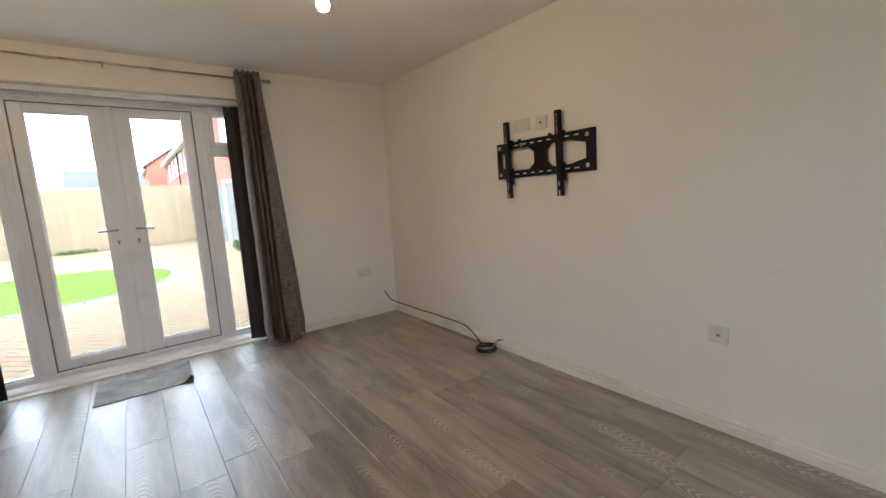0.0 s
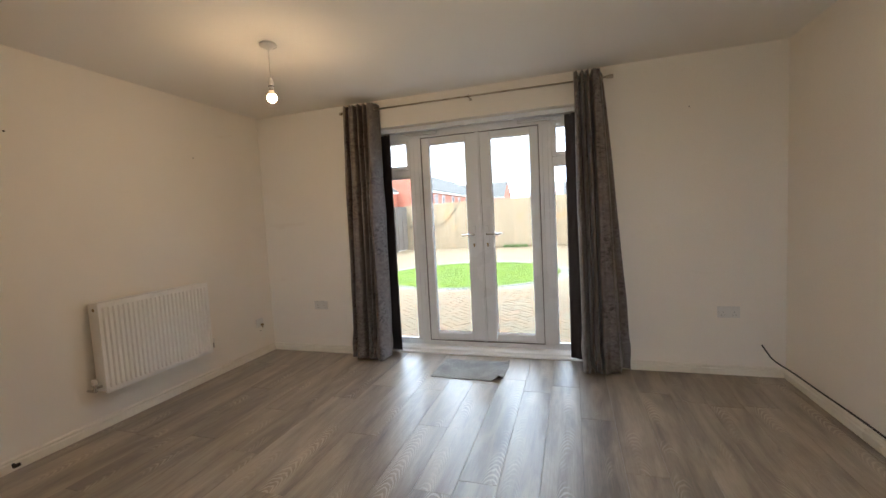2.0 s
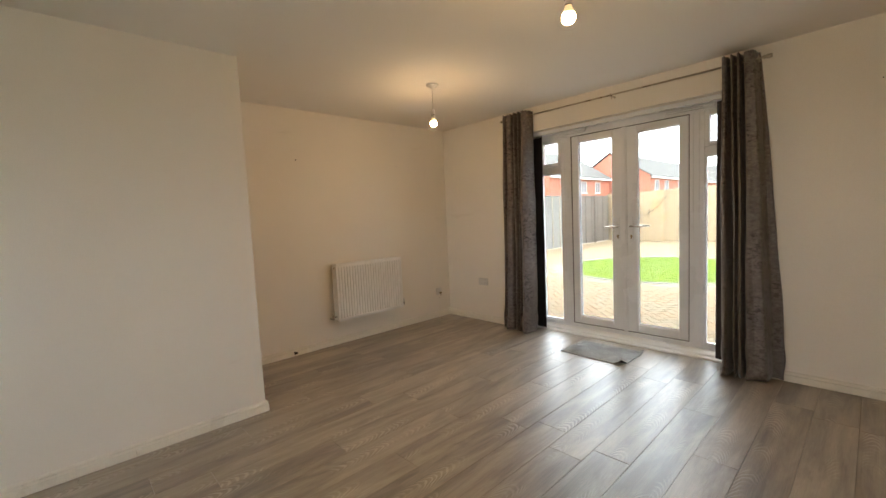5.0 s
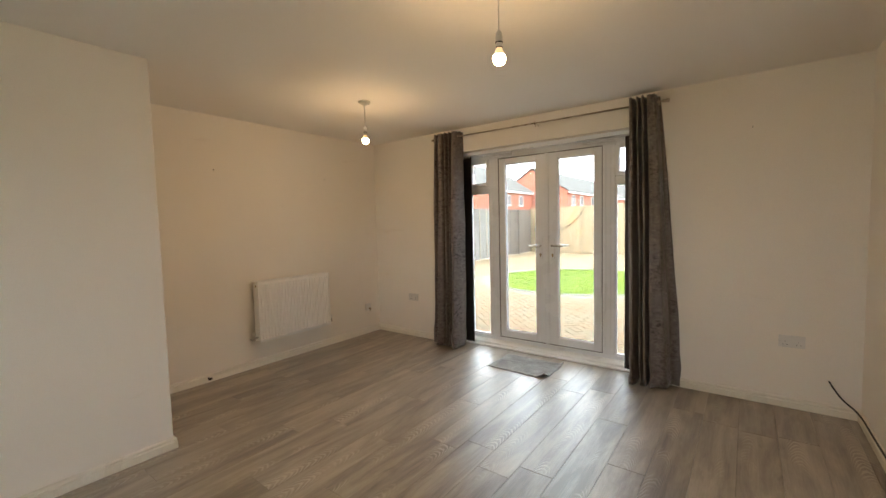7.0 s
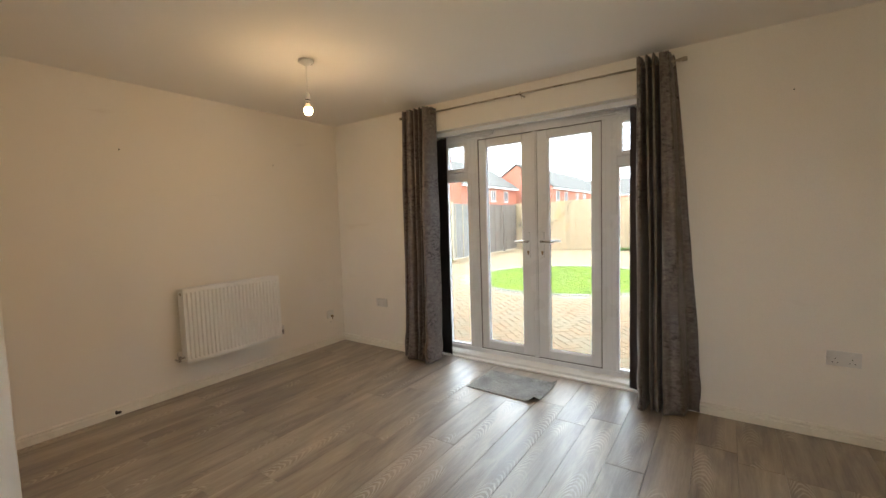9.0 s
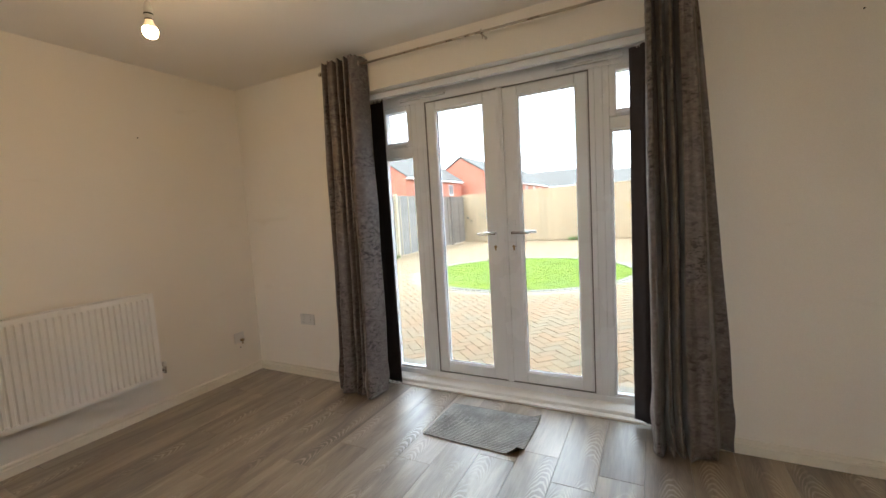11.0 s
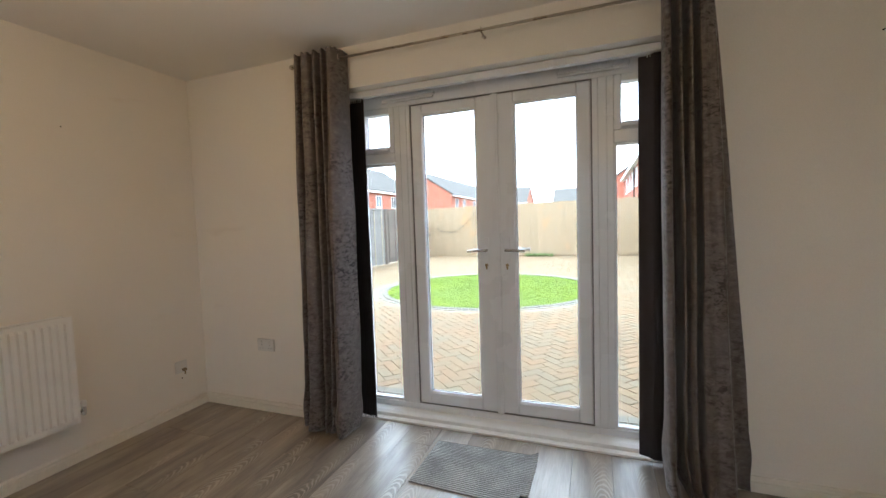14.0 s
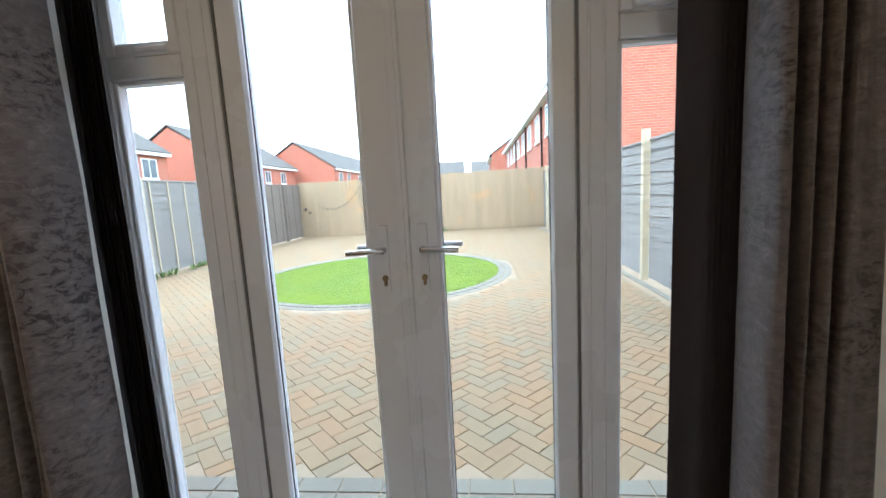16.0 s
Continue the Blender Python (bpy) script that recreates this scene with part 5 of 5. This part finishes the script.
def house(x0, x1, y0, y1, eave, ridge, label, along="y", hips=(False, False), windows=(), base=-0.1, downpipes=()):
    """A pitched-roof house block; along: the ridge's direction."""
    th = thing("house", ((x0 + x1) / 2, (y0 + y1) / 2, 0), label, "house", "red brick houses beyond the garden")
    ox, oy = (x0 + x1) / 2, (y0 + y1) / 2
    X0, X1, Y0, Y1 = x0 - ox, x1 - ox, y0 - oy, y1 - oy
    bm = bmesh.new()
    box(bm, (X0, Y0, base), (X1, Y1, eave))
    if along == "y":
        for yy, hip in ((Y0, hips[0]), (Y1, hips[1])):
            if not hip:
                s = 0.25 if yy == Y0 else -0.25
                a = [bm.verts.new(p) for p in ((X0, yy, eave), (X1, yy, eave), (0, yy, ridge - 0.12))]
                b = [bm.verts.new(v.co + Vector((0, s, 0))) for v in a]
                bm.faces.new(a), bm.faces.new(b[::-1])
                for k in range(3):
                    bm.faces.new((a[k], a[(k + 1) % 3], b[(k + 1) % 3], b[k]))
    else:
        for xx in (X0, X1):
            s = 0.25 if xx == X0 else -0.25
            a = [bm.verts.new(p) for p in ((xx, Y0, eave), (xx, Y1, eave), (xx, 0, ridge - 0.12))]
            b = [bm.verts.new(v.co + Vector((s, 0, 0))) for v in a]
            bm.faces.new(a), bm.faces.new(b[::-1])
            for k in range(3):
                bm.faces.new((a[k], a[(k + 1) % 3], b[(k + 1) % 3], b[k]))
    bmesh.ops.recalc_face_normals(bm, faces=bm.faces)
    part("wall", bm, BRICK, th)
    o, t = 0.28, 0.14
    sl = (ridge - eave) / ((X1 - X0) / 2 if along == "y" else (Y1 - Y0) / 2)
    ez = eave - o * sl
    bm = bmesh.new()
    if along == "y":
        ya, yb = Y0 - 0.12, Y1 + 0.12
        ra = Y0 + (X1 - X0) / 2 if hips[0] else ya
        rb = Y1 - (X1 - X0) / 2 if hips[1] else yb
        c = ((X0 - o, ya - (o if hips[0] else 0), ez), (X1 + o, ya - (o if hips[0] else 0), ez), (X1 + o, yb, ez), (X0 - o, yb, ez), (0, ra, ridge), (0, rb, ridge))
        quads = ((0, 3, 5, 4), (1, 4, 5, 2), (0, 4, 1), (3, 2, 5))
    else:
        c = ((X0 - 0.12, Y0 - o, ez), (X1 + 0.12, Y0 - o, ez), (X1 + 0.12, Y1 + o, ez), (X0 - 0.12, Y1 + o, ez), (X0 - 0.12, 0, ridge), (X1 + 0.12, 0, ridge))
        quads = ((0, 1, 5, 4), (3, 4, 5, 2), (0, 4, 3), (1, 2, 5))
    top = [bm.verts.new(Vector(p) + Vector((0, 0, t))) for p in c]
    low = [bm.verts.new(p) for p in c]
    for f in quads:
        if len(f) == 4 or hips[0]:
            bm.faces.new([top[k] for k in f])
            bm.faces.new([low[k] for k in f][::-1])
    # close the slab's edges
    edge_pairs = ((0, 3), (1, 2), (0, 4), (4, 1), (3, 5), (5, 2)) if along == "y" else ((0, 1), (3, 2), (0, 4), (4, 3), (1, 5), (5, 2))
    for a, b in edge_pairs:
        if hips[0] and (a, b) in ((0, 4), (4, 1)):
            continue
        bm.faces.new((top[a], top[b], low[b], low[a]))
    bmesh.ops.recalc_face_normals(bm, faces=bm.faces)
    part("roof", bm, SLATE, th, "grey tiled pitched roof")
    bm = bmesh.new()
    if along == "y":
        for xx, s in ((X0 - o, 1), (X1 + o, -1)):
            box(bm, (min(xx, xx + s * 0.04) - (0.012 if s > 0 else -0.012), Y0 - 0.1, ez - 0.16), (max(xx, xx + s * 0.04) - (0.012 if s > 0 else -0.012), Y1 + 0.1, ez + 0.03))
            box(bm, (min(xx + s * 0.04, xx + s * o), Y0 - 0.1, ez - 0.15), (max(xx + s * 0.04, xx + s * o), Y1 + 0.1, ez - 0.12))
    else:
        for yy, s in ((Y0 - o, 1), (Y1 + o, -1)):
            box(bm, (X0 - 0.1, min(yy, yy + s * 0.04) - (0.012 if s > 0 else -0.012), ez - 0.16), (X1 + 0.1, max(yy, yy + s * 0.04) - (0.012 if s > 0 else -0.012), ez + 0.03))
    part("fascia", bm, FASCIA, th, "white eaves board")
    for f, u, z, w, h in windows:
        g = (f[0], f[1] - (ox if f[0] == "x" else oy), f[2])
        window(th, g, u - (oy if f[0] == "x" else ox), z, w, h)
    for f, u in downpipes:
        bm = bmesh.new()
        p = f[1] - ox + f[2] * 0.06
        rod(bm, (p, u - oy, base), (p, u - oy, ez), 0.04, 8)
        part("downpipe", bm, BLACKMETAL, th, "black downpipe")
    return th


EFR = ("x", 3.10, -1)
house(3.10, 12.3, 15.5, 44.0, 5.0, 8.1, "long red brick terrace close beyond the grey fence",
      windows=[(EFR, y, 3.35, 1.15, 1.15) for y in (17.2, 19.9, 22.8, 25.6, 28.6, 31.4, 34.3, 37.0, 40.0)] + [(EFR, y, 0.9, 1.3, 1.2) for y in (17.5, 23.0, 28.8, 34.5)],
      downpipes=[(EFR, y) for y in (21.4, 27.0, 32.8)])
dish = thing("satellite_dish", (3.66, 15.5, 3.74), "small grey satellite dish on the brick gable", "satellite dish")
turned = pose(0, -0.16, 0, 0, 0, 42)
bm = bmesh.new()
lathe(bm, ((0.16, -0.055), (0.12, -0.028), (0.07, -0.009), (0.01, 0.0), (0.01, 0.008), (0.07, -0.001), (0.12, -0.020), (0.16, -0.047)), (0, 0, 0), 24, "Y")
bmesh.ops.transform(bm, matrix=turned, verts=bm.verts)
part("reflector", bm, SEALGREY, dish, smooth=True)
bm = bmesh.new()
rod(bm, turned @ Vector((0, 0, -0.17)), turned @ Vector((0, -0.26, -0.04)), 0.010, 8)
rod(bm, turned @ Vector((0, -0.27, -0.05)), turned @ Vector((0, -0.21, -0.01)), 0.032, 10)
part("receiver_arm", bm, FASCIA, dish, "pale receiver head on an arm")
bm = bmesh.new()
rod(bm, turned @ Vector((0, 0.0, 0)), (0, 0, -0.02), 0.020, 8)
part("bracket", bm, SLATE, dish)
WFL = ("x", -20.3, 1)
house(-29.5, -20.3, 6.0, 29.6, 5.0, 8.0, "red brick terrace with a grey roof beyond the side fence", hips=(False, False),
      windows=[(WFL, y, 3.2, 1.25, 1.25) for y in (9.0, 12.5, 16.0, 19.5, 22.6, 25.2, 28.0)])
house(-29.5, -20.3, 36.0, 49.0, 5.0, 8.0, "red brick house with a gable end and white framed windows",
      windows=[(WFL, y, 3.2, 1.1, 1.2) for y in (39.5, 42.8, 46.0)])
W4 = ("x", -16.0, 1)
house(-25.3, -16.0, 50.0, 78.0, 5.0, 8.0, "red brick terrace with a plain gable and a long grey roof",
      windows=[(W4, y, 3.2, 1.2, 1.25) for y in (52.0, 55.2, 60.0, 63.5, 68.0, 72.0)])
SFR = ("y", 80.0, -1)
house(-28.0, -11.5, 80.0, 89.0, 5.0, 7.9, "red brick terrace across the far side with a grey roof", along="x",
      windows=[(SFR, x, 3.2, 1.3, 1.25) for x in (-25.0, -21.5, -18.0, -14.8, -12.2)])
house(-8.4, -2.8, 100.0, 109.0, 5.5, 8.6, "distant red brick house with a grey roof", along="x")
house(-0.8, 4.8, 100.0, 109.0, 5.4, 8.4, "distant low house with a grey roof", along="x")
house(1.9, 9.4, 46.5, 56.0, 5.0, 7.6, "red brick gabled house at the end of the terrace", along="y")

# ---- floor boards, last ----
floor = thing("floor", (0, 0, 0), "grey-brown oak laminate floor in long boards", kind="structure")
part("subfloor", boxes(((XL, JY, -0.12), (XR, YD, -0.0105)), ((JX, YS, -0.12), (XR, JY, -0.0105)), ((OX0, YD, -0.045), (OX1, 4.70, -0.0105))), UNDER, floor)
PWID, PLEN, PX = 0.197, 1.285, 0.042
meshes = {}


def board_mesh(w, l):
    key = (round(w, 3), round(l, 3))
    if key not in meshes:
        g, h = 0.0006, 0.0016
        vs, fs = [], []
        for q, z in ((0, -0.010), (0, -h * 0.6), (h * 0.6, 0.0)):
            vs += [(sx * (w / 2 - g - q), sy * (l / 2 - g - q), z) for sx, sy in ((-1, -1), (1, -1), (1, 1), (-1, 1))]
        me = bpy.data.meshes.new("plank")
        me.from_pydata(vs, [], FACES)
        me.materials.append(PLANK)
        meshes[key] = me
    return meshes[key]


OFFS = {}
rng = random.Random(31)
k0, k1 = int((XL - PX) / PWID) - 1, int((XR - PX) / PWID) + 1
for k in range(k0, k1 + 1):
    a, b = max(PX + k * PWID, XL), min(PX + (k + 1) * PWID, XR)
    if b - a < 0.01:
        continue
    inside = a >= OX0 - 0.05 and b <= OX1 + 0.05
    ys, ye = (YS, 4.61 if inside else YD) if (a + b) / 2 > JX else (JY, YD)
    y = ys - rng.uniform(0, PLEN)
    while y < ye:
        p, q = max(y, ys), min(y + PLEN, ye)
        if q - p > 0.02:
            ob = part("plank", board_mesh(b - a, q - p), PLANK, floor)
            ob.matrix_basis = pose((a + b) / 2, (p + q) / 2, rng.uniform(-0.0003, 0.0003))
        y += PLEN

# nearest paving blocks, each its own piece
meshes_p = []
for q in range(3):
    me = bpy.data.meshes.new("paving_block")
    me.from_pydata([tuple(v) for v in paver_verts(0, 0, 0, 0.0982 - 0.0005 * q, 0.0482)], [], FACES)
    me.materials.append(PAVER_OB)
    meshes_p.append(me)
rng = random.Random(77)
for x, y, a in near:
    ob = part("paving_block", meshes_p[rng.randrange(3)], PAVER_OB, pav)
    ob.matrix_basis = pose(x, y, rng.uniform(-0.0015, 0.0015), rng.uniform(-0.2, 0.2), rng.uniform(-0.2, 0.2), a)
